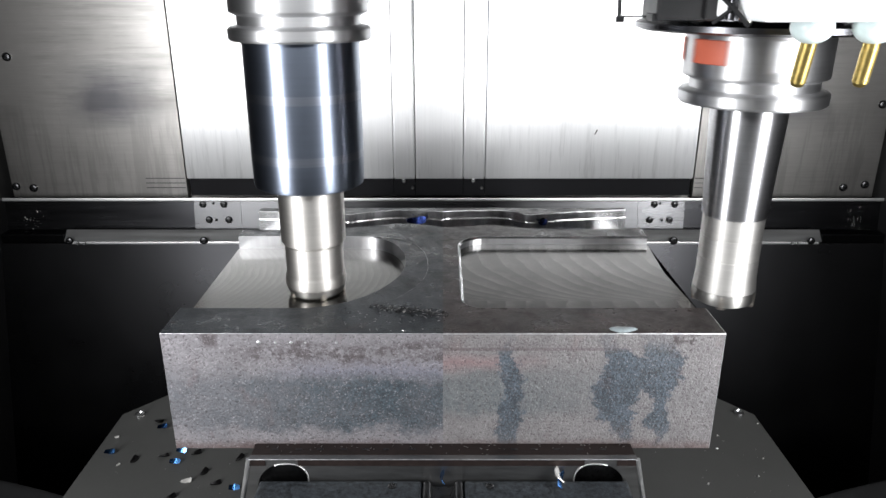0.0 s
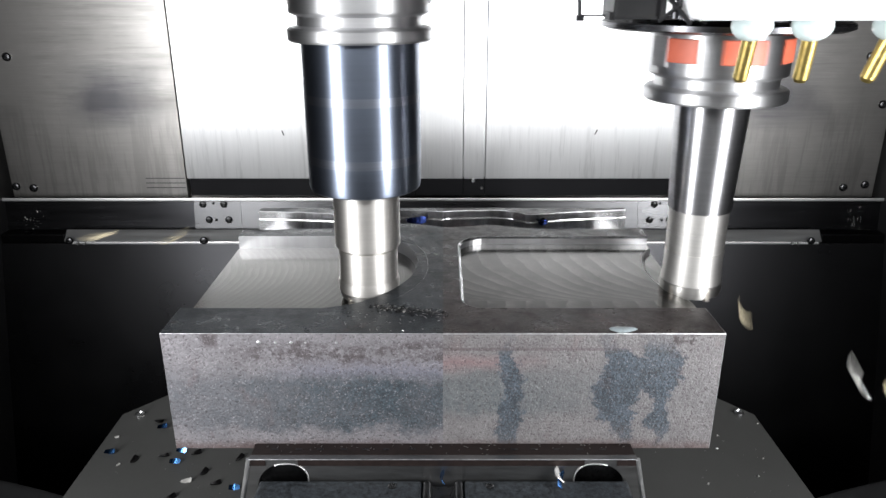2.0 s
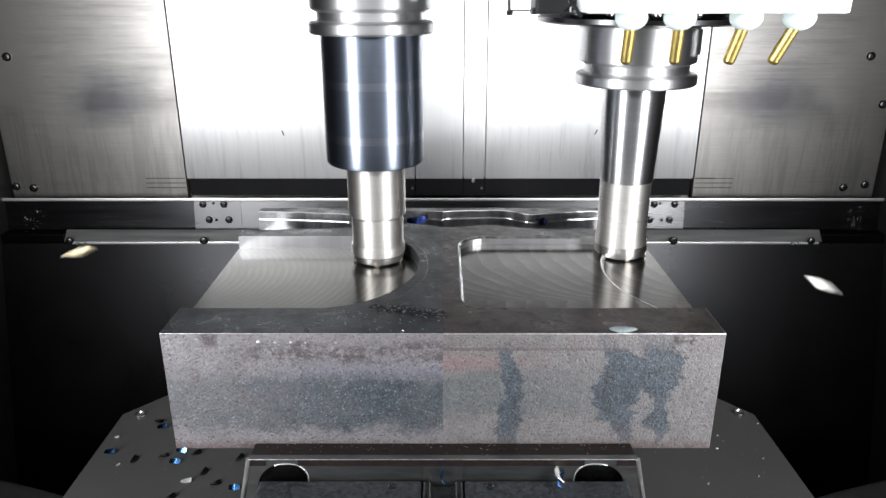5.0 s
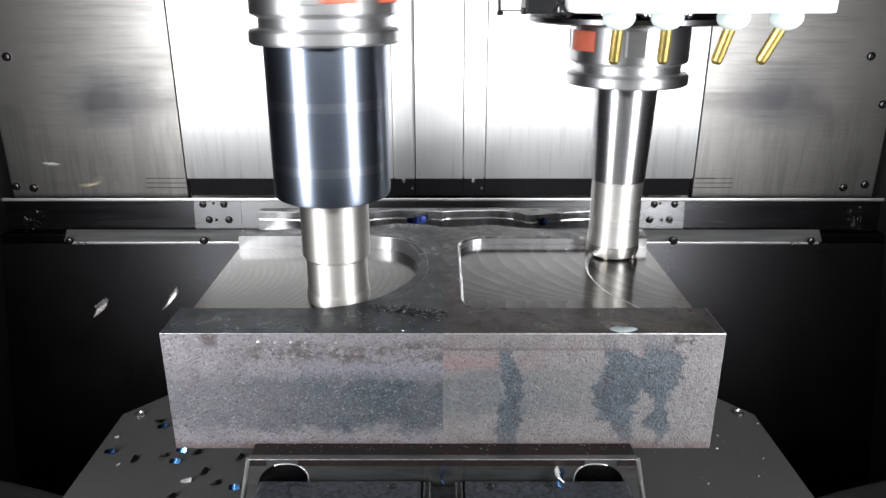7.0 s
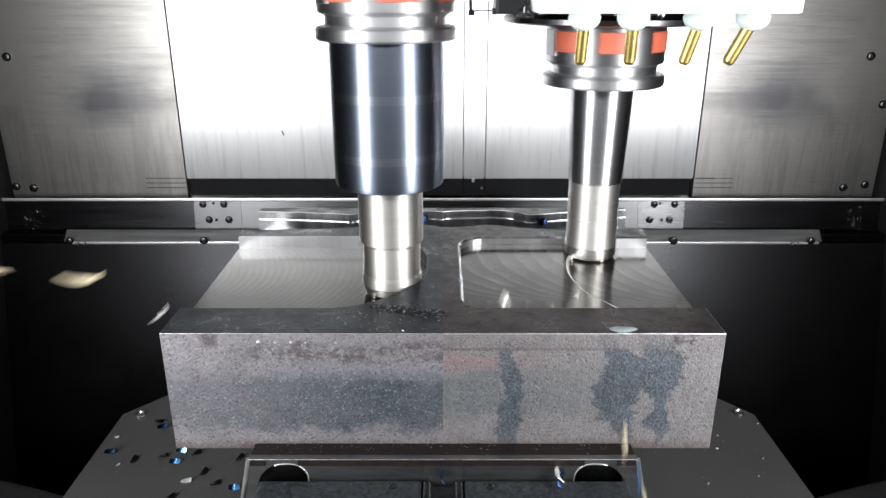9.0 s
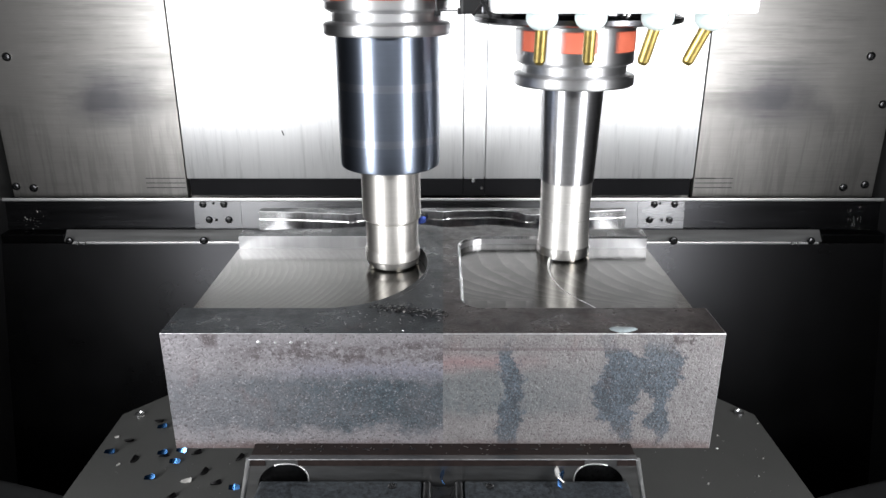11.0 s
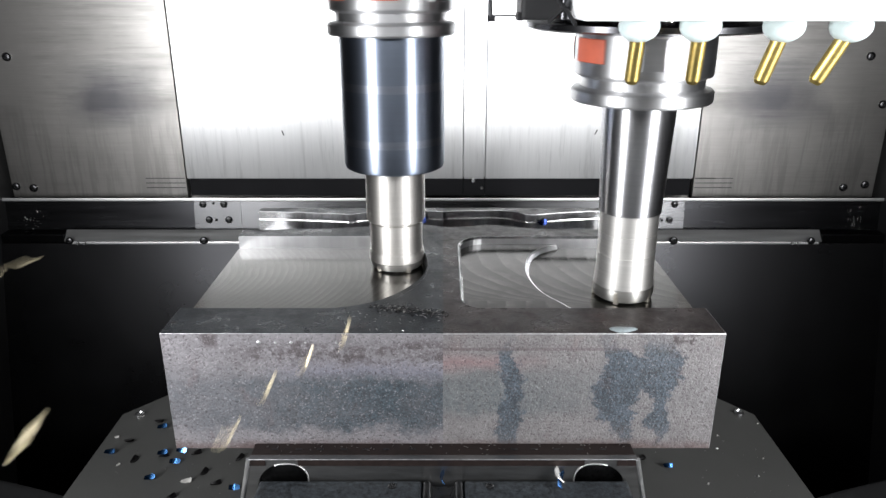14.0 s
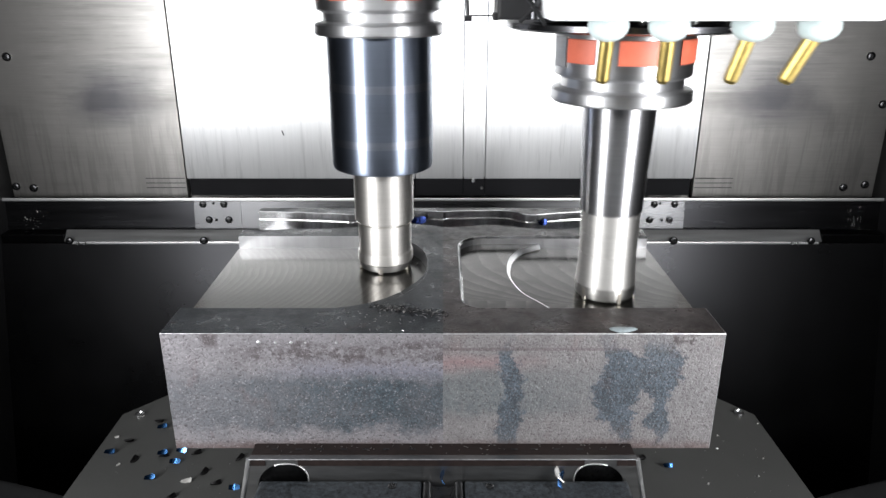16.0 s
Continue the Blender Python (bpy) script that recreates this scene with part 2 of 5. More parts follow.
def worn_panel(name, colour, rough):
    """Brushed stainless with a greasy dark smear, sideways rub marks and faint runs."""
    m = Nodes(name)
    c = m.tree.nodes.new("ShaderNodeTexCoord")
    xyz = m.tree.nodes.new("ShaderNodeSeparateXYZ")
    m.link(c.outputs["Object"], xyz.inputs[0])
    side = m.tree.nodes.new("ShaderNodeMath")
    side.operation = "ABSOLUTE"
    m.link(xyz.outputs["X"], side.inputs[0])

    def along(source, low, high, wobble, amount, *stops):
        """A soft mask along one axis, its border made uneven."""
        r = m.node("ShaderNodeMapRange")
        r.inputs[1].default_value, r.inputs[2].default_value = low, high
        m.link(source, r.inputs[0])
        a = m.tree.nodes.new("ShaderNodeMath")
        a.operation = "MULTIPLY_ADD"
        m.link(wobble, a.inputs[0])
        a.inputs[1].default_value = amount
        m.link(r.outputs[0], a.inputs[2])
        b = m.tree.nodes.new("ShaderNodeMath")
        b.operation = "ADD"
        b.inputs[1].default_value = -amount / 2
        m.link(a.outputs[0], b.inputs[0])
        return m.ramp(b.outputs[0], *stops)

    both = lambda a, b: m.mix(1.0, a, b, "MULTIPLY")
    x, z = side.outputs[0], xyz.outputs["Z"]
    cloud, hair = m.noise(14, 4, 0.6), m.noise(420, 4, 0.7, (0.03, 1, 1))
    rub, runs = m.noise(150, 4, 0.7, (0.06, 1, 1)), m.noise(110, 4, 0.7, (1, 1, 0.07))
    lo, hi = tuple(v * 0.94 for v in colour), tuple(v * 1.06 for v in colour)
    col = m.mix(m.ramp(hair, (0.35, 0.0), (0.65, 1.0)), lo, hi)
    col = m.mix(m.ramp(m.noise(7, 4, 0.6), (0.38, 0.0), (0.68, 0.7)), col, tuple(v * 0.68 for v in colour))
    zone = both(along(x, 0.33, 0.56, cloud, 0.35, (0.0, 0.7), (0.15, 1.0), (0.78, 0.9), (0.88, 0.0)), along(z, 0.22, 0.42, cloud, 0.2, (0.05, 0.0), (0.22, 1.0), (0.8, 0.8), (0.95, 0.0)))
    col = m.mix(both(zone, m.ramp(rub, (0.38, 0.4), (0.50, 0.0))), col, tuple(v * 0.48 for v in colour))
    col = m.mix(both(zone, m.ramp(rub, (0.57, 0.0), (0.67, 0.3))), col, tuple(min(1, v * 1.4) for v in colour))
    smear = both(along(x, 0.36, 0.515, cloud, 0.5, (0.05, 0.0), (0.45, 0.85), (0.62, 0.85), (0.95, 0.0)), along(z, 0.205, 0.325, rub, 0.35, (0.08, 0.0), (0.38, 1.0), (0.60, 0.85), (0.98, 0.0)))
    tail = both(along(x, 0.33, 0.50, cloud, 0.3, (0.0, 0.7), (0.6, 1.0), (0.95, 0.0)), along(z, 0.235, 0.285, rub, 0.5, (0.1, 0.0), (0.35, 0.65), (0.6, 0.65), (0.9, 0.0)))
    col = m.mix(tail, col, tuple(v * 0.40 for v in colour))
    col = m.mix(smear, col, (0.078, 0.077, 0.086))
    low = along(z, 0.13, 0.26, cloud, 0.2, (0.0, 0.8), (0.7, 0.6), (1.0, 0.0))
    col = m.mix(both(low, m.ramp(runs, (0.40, 0.55), (0.52, 0.0))), col, tuple(v * 0.55 for v in colour))
    m.set(Base_Color=col, Metallic=1.0, Roughness=m.ramp(m.mix(0.5, hair, cloud), (0.3, rough - 0.06), (0.7, rough + 0.06)))
    m.bump(hair, 0.03, 0.0005)
    return m.mat


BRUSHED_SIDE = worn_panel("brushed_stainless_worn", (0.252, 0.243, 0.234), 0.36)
SEAL = plain("black_rubber_seal", (0.007, 0.007, 0.008), 0.7)
SEAL.node_tree.nodes["Principled BSDF"].inputs["Specular IOR Level"].default_value = 0.08
# Far darker than steel: the dark surroundings it mirrors are in the colour.
LEDGE = metal("darkened_steel", (0.019, 0.019, 0.0205), 0.25, grain=(0.05, 1, 1), scale=120, vary=0.15, stain=7.0)
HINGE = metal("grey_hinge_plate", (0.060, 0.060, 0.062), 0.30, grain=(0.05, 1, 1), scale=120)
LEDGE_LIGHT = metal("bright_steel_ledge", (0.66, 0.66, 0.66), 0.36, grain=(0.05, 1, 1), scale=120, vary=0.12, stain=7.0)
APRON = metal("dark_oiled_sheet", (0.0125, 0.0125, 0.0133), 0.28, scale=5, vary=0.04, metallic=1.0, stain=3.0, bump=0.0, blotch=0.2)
TUB = plain("black_painted_tub", (0.010, 0.010, 0.0105), 0.5)
BOUNCE = plain("pale_bounce_grey", (0.45, 0.46, 0.47), 0.4)
BOLT = metal("black_oxide_bolt", (0.05, 0.05, 0.052), 0.30, scale=400)
SCREW = metal("zinc_screw", (0.5, 0.5, 0.5), 0.3, scale=400)
TABLE = metal("dark_machine_table", (0.052, 0.052, 0.050), 0.5, scale=500, vary=0.12, metallic=0.2, stain=9.0)
GUARD = plain("dark_grey_guard_paint", (0.022, 0.022, 0.023), 0.45)
JAW_TOP = metal("brown_oxide_jaw", (0.014, 0.0085, 0.0075), 0.55, scale=180, vary=0.3, metallic=0.6, stain=25)
JAW = metal("ground_jaw_steel", (0.21, 0.21, 0.21), 0.36, grain=(0.1, 1, 1), scale=200)
JAW_CAST = metal("black_cast_cover", (0.020, 0.0235, 0.0275), 0.6, scale=380, vary=0.9, bump=0.7, metallic=0.3, stain=40)
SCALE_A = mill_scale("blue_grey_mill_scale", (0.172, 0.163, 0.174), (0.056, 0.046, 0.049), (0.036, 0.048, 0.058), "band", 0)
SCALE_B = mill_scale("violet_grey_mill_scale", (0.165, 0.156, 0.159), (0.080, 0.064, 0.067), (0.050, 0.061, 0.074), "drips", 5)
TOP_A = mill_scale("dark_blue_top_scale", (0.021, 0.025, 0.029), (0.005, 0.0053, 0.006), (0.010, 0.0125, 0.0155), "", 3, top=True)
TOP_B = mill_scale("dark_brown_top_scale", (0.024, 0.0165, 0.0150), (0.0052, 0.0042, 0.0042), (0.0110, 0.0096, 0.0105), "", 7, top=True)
CUT_WALL = metal("milled_steel_wall", (0.36, 0.36, 0.37), 0.36, grain=(1, 1, 0.02), scale=120, vary=0.08, stain=30, bump=0.02)
SLOT_WALL = metal("bright_slot_wall", (0.80, 0.80, 0.81), 0.22, grain=(1, 1, 0.02), scale=60, vary=0.12, stain=55, bump=0.02, blotch=1.0, dark=0.22, smear=(1, 1, 0.08))
ARC_WALL = metal("fresh_cut_step", (0.86, 0.86, 0.87), 0.36, grain=(1, 1, 0.02), scale=60, vary=0.10, stain=40, bump=0.02)
EDGE = metal("bare_steel_edge", (0.50, 0.50, 0.51), 0.40, scale=300, vary=0.3)
FLOOR_A = milled_floor("milled_floor_feed_marks", 0.34, 0.0062, 0.110, 0.565, 0.19, 0.15, -1)
FLOOR_B = milled_floor("milled_floor_wide_arcs", 0.29, 0.0165, 0.105, 0.610, 0.34, 0.15)
SLEEVE = metal("blued_steel_sleeve", (0.185, 0.212, 0.268), 0.37, grain=(0.02, 0.02, 1), scale=300, vary=0.03, stain=20, turned=True)
SLEEVE_BAND = metal("worn_blued_band", (0.235, 0.258, 0.31), 0.39, grain=(0.02, 0.02, 1), scale=300, vary=0.05, stain=60, turned=True)
GROUND = metal("ground_steel", (0.54, 0.54, 0.55), 0.47, grain=(0.02, 0.02, 1), scale=300, vary=0.06, stain=30, turned=True)
POLISHED = metal("polished_shrink_steel", (0.60, 0.60, 0.62), 0.31, grain=(0.02, 0.02, 1), scale=300, vary=0.06, stain=30, turned=True)
SATIN = metal("satin_nickel_cutter", (0.56, 0.54, 0.515), 0.57, grain=(0.02, 0.02, 1), scale=260, vary=0.05, stain=25, turned=True)
SATIN_WHITE = metal("matt_cutter_body", (0.62, 0.605, 0.585), 0.62, grain=(0.02, 0.02, 1), scale=260, vary=0.06, stain=40, turned=True)
# Darker than the cutter bodies: shade in the gaps between inserts, as colour.
TIP = metal("dark_cutter_tip", (0.38, 0.37, 0.355), 0.46, grain=(0.02, 0.02, 1), scale=260, vary=0.10, stain=60, turned=True)
INSERT = metal("coated_carbide_insert", (0.40, 0.37, 0.33), 0.40, scale=500)
ORANGE = plain("orange_marking_tape", (0.46, 0.098, 0.052), 0.5)
BLACK = plain("black_plastic", (0.014, 0.014, 0.015), 0.45)
BLACK.node_tree.nodes["Principled BSDF"].inputs["Specular IOR Level"].default_value = 0.25
NOSE = metal("dark_spindle_nose", (0.07, 0.07, 0.075), 0.28, grain=(0.02, 0.02, 1), scale=200)
WHITE = plain("white_painted_housing", (0.86, 0.87, 0.88), 0.4, vary=0.03)
JOINT = plain("translucent_plastic_joint", (0.66, 0.76, 0.76), 0.35, vary=0.04)
BRASS = metal("brass_nozzle", (0.62, 0.47, 0.16), 0.38, scale=400)
FLAKE = plain("pale_scale_flake", (0.19, 0.22, 0.23), 0.5, vary=0.2, scale=400)
CHIP_BLUE = metal("heat_blued_chip", (0.07, 0.20, 0.46), 0.20, scale=700, vary=0.5, stain=150)
CHIP_NAVY = metal("dark_blue_chip", (0.018, 0.030, 0.115), 0.25, scale=700, vary=0.5, stain=150)
CHIP_DARK = metal("dark_burnt_chip", (0.035, 0.033, 0.035), 0.35, scale=700, vary=0.4, stain=150)
CHIP_GOLD = metal("straw_coloured_chip", (0.74, 0.63, 0.44), 0.46, scale=700, vary=0.4, stain=150, metallic=0.75)
SWARF = metal("fine_steel_swarf", (0.34, 0.335, 0.33), 0.34, scale=700, vary=0.4, stain=150)
CHIP_STEEL = metal("bright_steel_chip", (0.78, 0.76, 0.73), 0.44, scale=700, vary=0.2, stain=150, metallic=0.75)

# ---- mesh helpers ----


def finish(bm, name, materials, parent=None, label="", smooth=None):
    bmesh.ops.recalc_face_normals(bm, faces=bm.faces)
    mesh = bpy.data.meshes.new(name)
    bm.to_mesh(mesh)
    bm.free()
    for m in materials if isinstance(materials, (list, tuple)) else [materials]:
        mesh.materials.append(m)
    if smooth is not None:
        for p in mesh.polygons:
            p.use_smooth = True
        mesh.set_sharp_from_angle(angle=radians(smooth))
    ob = new(name, mesh)
    if parent:
        ob.parent = parent
    return tagged(ob, label=label)


def part(name, bm, material, parent, label="", smooth=None):
    return finish(bm, name, material, parent, label, smooth)


def thing(name, label, category, group="", kind="", at=None):
    ob = new(name)
    ob.empty_display_size = 0.02
    if at is not None:
        ob.matrix_world = at
    return tagged(ob, label, category, group, kind)


def prism(bm, outline, z0, z1):
    low, high = [bm.verts.new((x, y, z0)) for x, y in outline], [bm.verts.new((x, y, z1)) for x, y in outline]
    n = len(outline)
    faces = [bm.faces.new(high), bm.faces.new(low[::-1])]
    faces += [bm.faces.new((low[i], low[(i + 1) % n], high[(i + 1) % n], high[i])) for i in range(n)]
    return faces


def block(bm, x0, x1, y0, y1, z0, z1, bevel=0.0):
    faces = prism(bm, [(x0, y0), (x1, y0), (x1, y1), (x0, y1)], z0, z1)
    if bevel:
        edges = {e for f in faces for e in f.edges}
        bmesh.ops.bevel(bm, geom=list(edges), offset=bevel, segments=2, affect="EDGES", profile=0.6)
    return bm


def box(x0, x1, y0, y1, z0, z1, bevel=0.0):
    return block(bmesh.new(), x0, x1, y0, y1, z0, z1, bevel)


def lathe(profile, seg=64, arc=(0, 360)):
    """A turned body round z from (radius, height) pairs; arc in degrees for a sector."""
    bm = bmesh.new()
    whole = arc[1] - arc[0] >= 360
    steps = seg if whole else seg + 1
    rings = []
    for r, z in profile:
        ring = []
        for i in range(steps):
            a = radians(arc[0] + (arc[1] - arc[0]) * i / seg)
            ring.append(bm.verts.new((r * math.cos(a), r * math.sin(a), z)))
        rings.append(ring)
    for a, b in zip(rings, rings[1:]):
        for i in range(seg):
            j = (i + 1) % steps
            bm.faces.new((a[i], a[j], b[j], b[i]))
    if whole:
        bm.faces.new(rings[0][::-1])
        bm.faces.new(rings[-1])
    return bm


def rod(bm, a, b, r, seg=12, r2=None):
    a, b = Vector(a), Vector(b)
    turn = (b - a).to_track_quat("Z", "Y").to_matrix().to_4x4()
    made = bmesh.ops.create_cone(bm, cap_ends=True, segments=seg, radius1=r, radius2=r if r2 is None else r2, depth=(b - a).length)
    bmesh.ops.transform(bm, matrix=Matrix.Translation((a + b) / 2) @ turn, verts=made["verts"])
    return bm


def curve_points(points, steps=8):
    """Smooth curve through plan points."""
    out, n = [], len(points)
    for i in range(n - 1):
        p0, p1, p2, p3 = (Vector(points[max(0, min(n - 1, k))]) for k in (i - 1, i, i + 1, i + 2))
        for s in range(steps):
            t = s / steps
            v = 0.5 * (2 * p1 + (p2 - p0) * t + (2 * p0 - 5 * p1 + 4 * p2 - p3) * t ** 2 + (3 * p1 - p0 - 3 * p2 + p3) * t ** 3)
            out.append((v.x, v.y))
    out.append(tuple(points[-1]))
    return out


# ---- enclosure ----
YW, XW = 0.95, 0.59


def setting(name, bm, material, label, parent=None, smooth=None):
    ob = finish(bm, name, material, parent, label, smooth)
    if parent is None:
        tagged(ob, category=name.split("_")[0], kind="structure")
    return ob


def bolt(parent, x, y, z, r=0.0055, material=None, name="bolt"):
    """A button-head screw on a wall that faces the camera."""
    bm = lathe([(r, 0.0), (r, 0.0012), (r * 0.86, 0.0026), (r * 0.52, 0.0034), (r * 0.46, 0.0034), (r * 0.42, 0.0016), (0.0004, 0.0016)], 16)
    bmesh.ops.transform(bm, matrix=pose(x, y, z, 90), verts=bm.verts)
    return part(name, bm, material or BOLT, parent, smooth=35)


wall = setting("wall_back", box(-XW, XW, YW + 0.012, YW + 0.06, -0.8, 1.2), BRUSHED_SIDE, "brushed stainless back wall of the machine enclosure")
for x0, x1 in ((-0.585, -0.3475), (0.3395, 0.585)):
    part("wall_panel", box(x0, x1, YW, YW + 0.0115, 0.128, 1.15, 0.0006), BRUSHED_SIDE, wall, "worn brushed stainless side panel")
for x0, x1 in ((-0.402, -0.3485), (0.3405, 0.392)):
    for z in (0.1410, 0.1475, 0.1540):
        part("groove", box(x0, x1, YW - 0.0004, YW + 0.001, z, z + 0.0011), HINGE, wall, "thin dark pressed groove")
for x, z in ((-0.5558, 0.141), (-0.5790, 0.1434), (-0.5568, 0.3138), (0.5433, 0.1418), (0.5717, 0.1457), (0.5458, 0.3145), (0.5737, 0.2537)):
    bolt(wall, x, YW - 0.0002, z)

shutter = thing("sliding_shutter", "brushed stainless centre shutter with black bottom seal", "shutter", kind="structure")
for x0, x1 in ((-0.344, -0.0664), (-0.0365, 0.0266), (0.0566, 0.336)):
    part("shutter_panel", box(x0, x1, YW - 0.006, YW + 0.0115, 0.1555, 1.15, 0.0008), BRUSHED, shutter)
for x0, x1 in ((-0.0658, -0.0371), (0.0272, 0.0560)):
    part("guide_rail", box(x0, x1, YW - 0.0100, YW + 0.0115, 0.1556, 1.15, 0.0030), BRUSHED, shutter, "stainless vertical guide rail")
    part("bottom_seal", box(x0, x1, YW - 0.0090, YW + 0.0115, 0.1325, 0.1553, 0.0008), SEAL, shutter, "black rubber bottom seal")
    bolt(shutter, (x0 + x1) / 2 - 0.001, YW - 0.0092, 0.1535, 0.0026, SCREW)
    bolt(shutter, (x0 + x1) / 2 + 0.0105, YW - 0.0092, 0.1440, 0.0022, SCREW)
for x0, x1 in ((-0.340, -0.0662), (-0.0368, 0.0269), (0.0563, 0.332)):
    part("bottom_seal", box(x0, x1, YW - 0.008, YW + 0.0115, 0.1325, 0.1553, 0.0008), SEAL, shutter, "black rubber bottom seal")

for x, z, a in ((-0.2105, 0.2175, 20), (0.2010, 0.2185, -25)):
    bm = box(-0.0007, 0.0007, -0.0004, 0.0004, -0.0035, 0.0035)
    bmesh.ops.transform(bm, matrix=pose(x, YW - 0.0064, z, 0, -a, 0), verts=bm.verts)
    part("scratch", bm, BOLT, shutter, "short dark scratch")
bm = box(-XW, XW, YW - 0.0140, YW + 0.0118, 0.0885, 0.1275)
for v in bm.verts:
    if v.co.y < YW and v.co.z < 0.1:
        v.co.y -= 0.0055
ledge = setting("ledge_upper", bm, LEDGE, "steel ledge under the shutter, darkened in its colour")
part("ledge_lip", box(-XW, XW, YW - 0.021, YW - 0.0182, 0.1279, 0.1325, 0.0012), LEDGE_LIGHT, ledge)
# Hinge plates; the paler middle span also holds the ledge's brighter reflection.
for x0, x1 in ((-0.335, -0.2720), (-0.2716, 0.2620), (0.2624, 0.325)):
    bm = box(x0, x1, YW - 0.0165, YW - 0.0130, 0.0890, 0.1280)
    for v in bm.verts:
        if v.co.z < 0.1:
            v.co.y -= 0.0056
    part("ledge_plate", bm, HINGE, ledge)
for s, xs in ((-1, (-0.3228, -0.2948, -0.3158, -0.2891)), (1, (0.2841, 0.3113, 0.2790, 0.3057))):
    z4 = (0.1230, 0.1230, 0.1022, 0.1022)
    for x, z in zip(xs, z4):
        bolt(ledge, x, YW - 0.0165 - (0.128 - z) * 0.143, z, 0.0048)
    bolt(ledge, sum(xs) / 4 - 0.003, YW - 0.0172, 0.1245, 0.0016)
    bolt(ledge, sum(xs) / 4, YW - 0.0204, 0.1022, 0.0016)
low = bmesh.new()
v = [low.verts.new(p) for p in ((-0.505, YW - 0.0305, 0.0915), (0.505, YW - 0.0305, 0.0915), (0.505, YW - 0.042, 0.0790), (-0.505, YW - 0.042, 0.0790),
                                (-0.505, YW - 0.017, 0.058), (0.505, YW - 0.017, 0.058))]
for f in ((0, 1, 2, 3), (3, 2, 5, 4), (4, 5, 1, 0), (0, 3, 4), (1, 5, 2)):
    low.faces.new([v[i] for i in f])
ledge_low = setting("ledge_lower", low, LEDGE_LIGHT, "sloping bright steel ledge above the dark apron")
# Dark filler boxes stand in for the ledge ends, which fade into shade.
for x0, x1 in ((-0.589, -0.5052), (0.5052, 0.589)):
    part("ledge_shade_filler", box(x0, x1, YW - 0.0405, YW - 0.019, 0.0758, 0.0880, 0.001), APRON, ledge_low, "dark filler for the ledge end that fades into shade")
part("ledge_lip", box(-0.50, 0.50, YW - 0.0455, YW - 0.0425, 0.0760, 0.0792, 0.0005), LEDGE_LIGHT, ledge_low)
for x in (-0.318, 0.3065):
    bolt(ledge_low, x, YW - 0.0440, 0.0808, 0.0055)
for x in (-0.4845, -0.4760, 0.4634, 0.4710):
    bolt(ledge_low, x, YW - 0.0457, 0.0776, 0.002, SCREW)
for x in (-0.496, 0.489):
    bolt(ledge_low, x, YW - 0.0450, 0.0808, 0.005)
bm = box(-XW, XW, YW - 0.0412, YW + 0.0118, -0.62, 0.0757)
for v in bm.verts:
    if v.co.y < YW and v.co.z < 0:
        v.co.y -= 0.17
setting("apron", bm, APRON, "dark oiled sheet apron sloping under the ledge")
for name, x0, x1 in (("wall_left", -XW - 0.05, -XW), ("wall_right", XW, XW + 0.05)):
    setting(name, box(x0, x1, -0.6, YW + 0.06, -0.8, 1.2), TUB, "dark painted side wall of the enclosure")
# Unseen front side, kept pale so that it throws lamp light back.
setting("wall_front", box(-XW, XW, -0.6, -0.55, -0.8, 1.2), BOUNCE, "unseen pale front wall that bounces light into the enclosure")
setting("floor", box(-XW, XW, -0.55, YW + 0.0118, -0.67, -0.6205), TUB, "black chip tub floor")
setting("ceiling", box(-XW, XW, -0.55, YW + 0.012, 1.12, 1.2), LEDGE, "grey metal roof of the enclosure")

# ---- table, vise ----
table = thing("machine_table", "dark grey octagonal machine table", "table")
octagon = [(-0.315, 0.30), (-0.20, 0.19), (0.20, 0.19), (0.3095, 0.30), (0.3095, 0.617), (0.20, 0.745), (-0.205, 0.745), (-0.3185, 0.617)]
bm = bmesh.new()
prism(bm, octagon, -0.05, 0.0)
bmesh.ops.bevel(bm, geom=[e for e in bm.edges if all(abs(v.co.z) < 1e-6 for v in e.verts)], offset=0.0014, segments=1, affect="EDGES")
part("plate", bm, TABLE, table)
hub = lathe([(0.16, -0.62), (0.16, -0.10), (0.24, -0.0502)], 48)
bmesh.ops.translate(hub, verts=hub.verts, vec=(0, 0.46, 0))
part("hub", hub, TUB, table, smooth=40)
for x, y in ((-0.300, 0.615), (0.294, 0.618)):
    bm = lathe([(0.0045, 0), (0.0045, 0.002), (0.003, 0.0028), (0.0022, 0.0012), (0.0003, 0.0012)], 14)
    bmesh.ops.transform(bm, matrix=pose(x, y, 0.0002), verts=bm.verts)
    part("screw", bm, SCREW, table, smooth=35)
# curved guard lips beside the table
for s in (-1, 1):
    bm = bmesh.new()
    ring = []
    for i in range(25):
        a = i / 24
        x = s * (0.385 + 0.20 * a)
        y = 0.626 + 0.062 * a ** 0.8
        z = -0.115
        ring.append([bm.verts.new(p) for p in ((x, y, z), (x, y - 0.008, z + 0.003), (x, y - 0.20, z - 0.03), (x, y - 0.20, z - 0.045), (x, y, z - 0.02))])
    for a, b in zip(ring, ring[1:]):
        for k in range(5):
            bm.faces.new((a[k], a[(k + 1) % 5], b[(k + 1) % 5], b[k]))
    bm.faces.new(ring[0])
    bm.faces.new(ring[-1][::-1])
    tagged(finish(bm, "table_guard", GUARD, None, "dark curved guard beside the machine table", 40), category="guard", kind="structure")

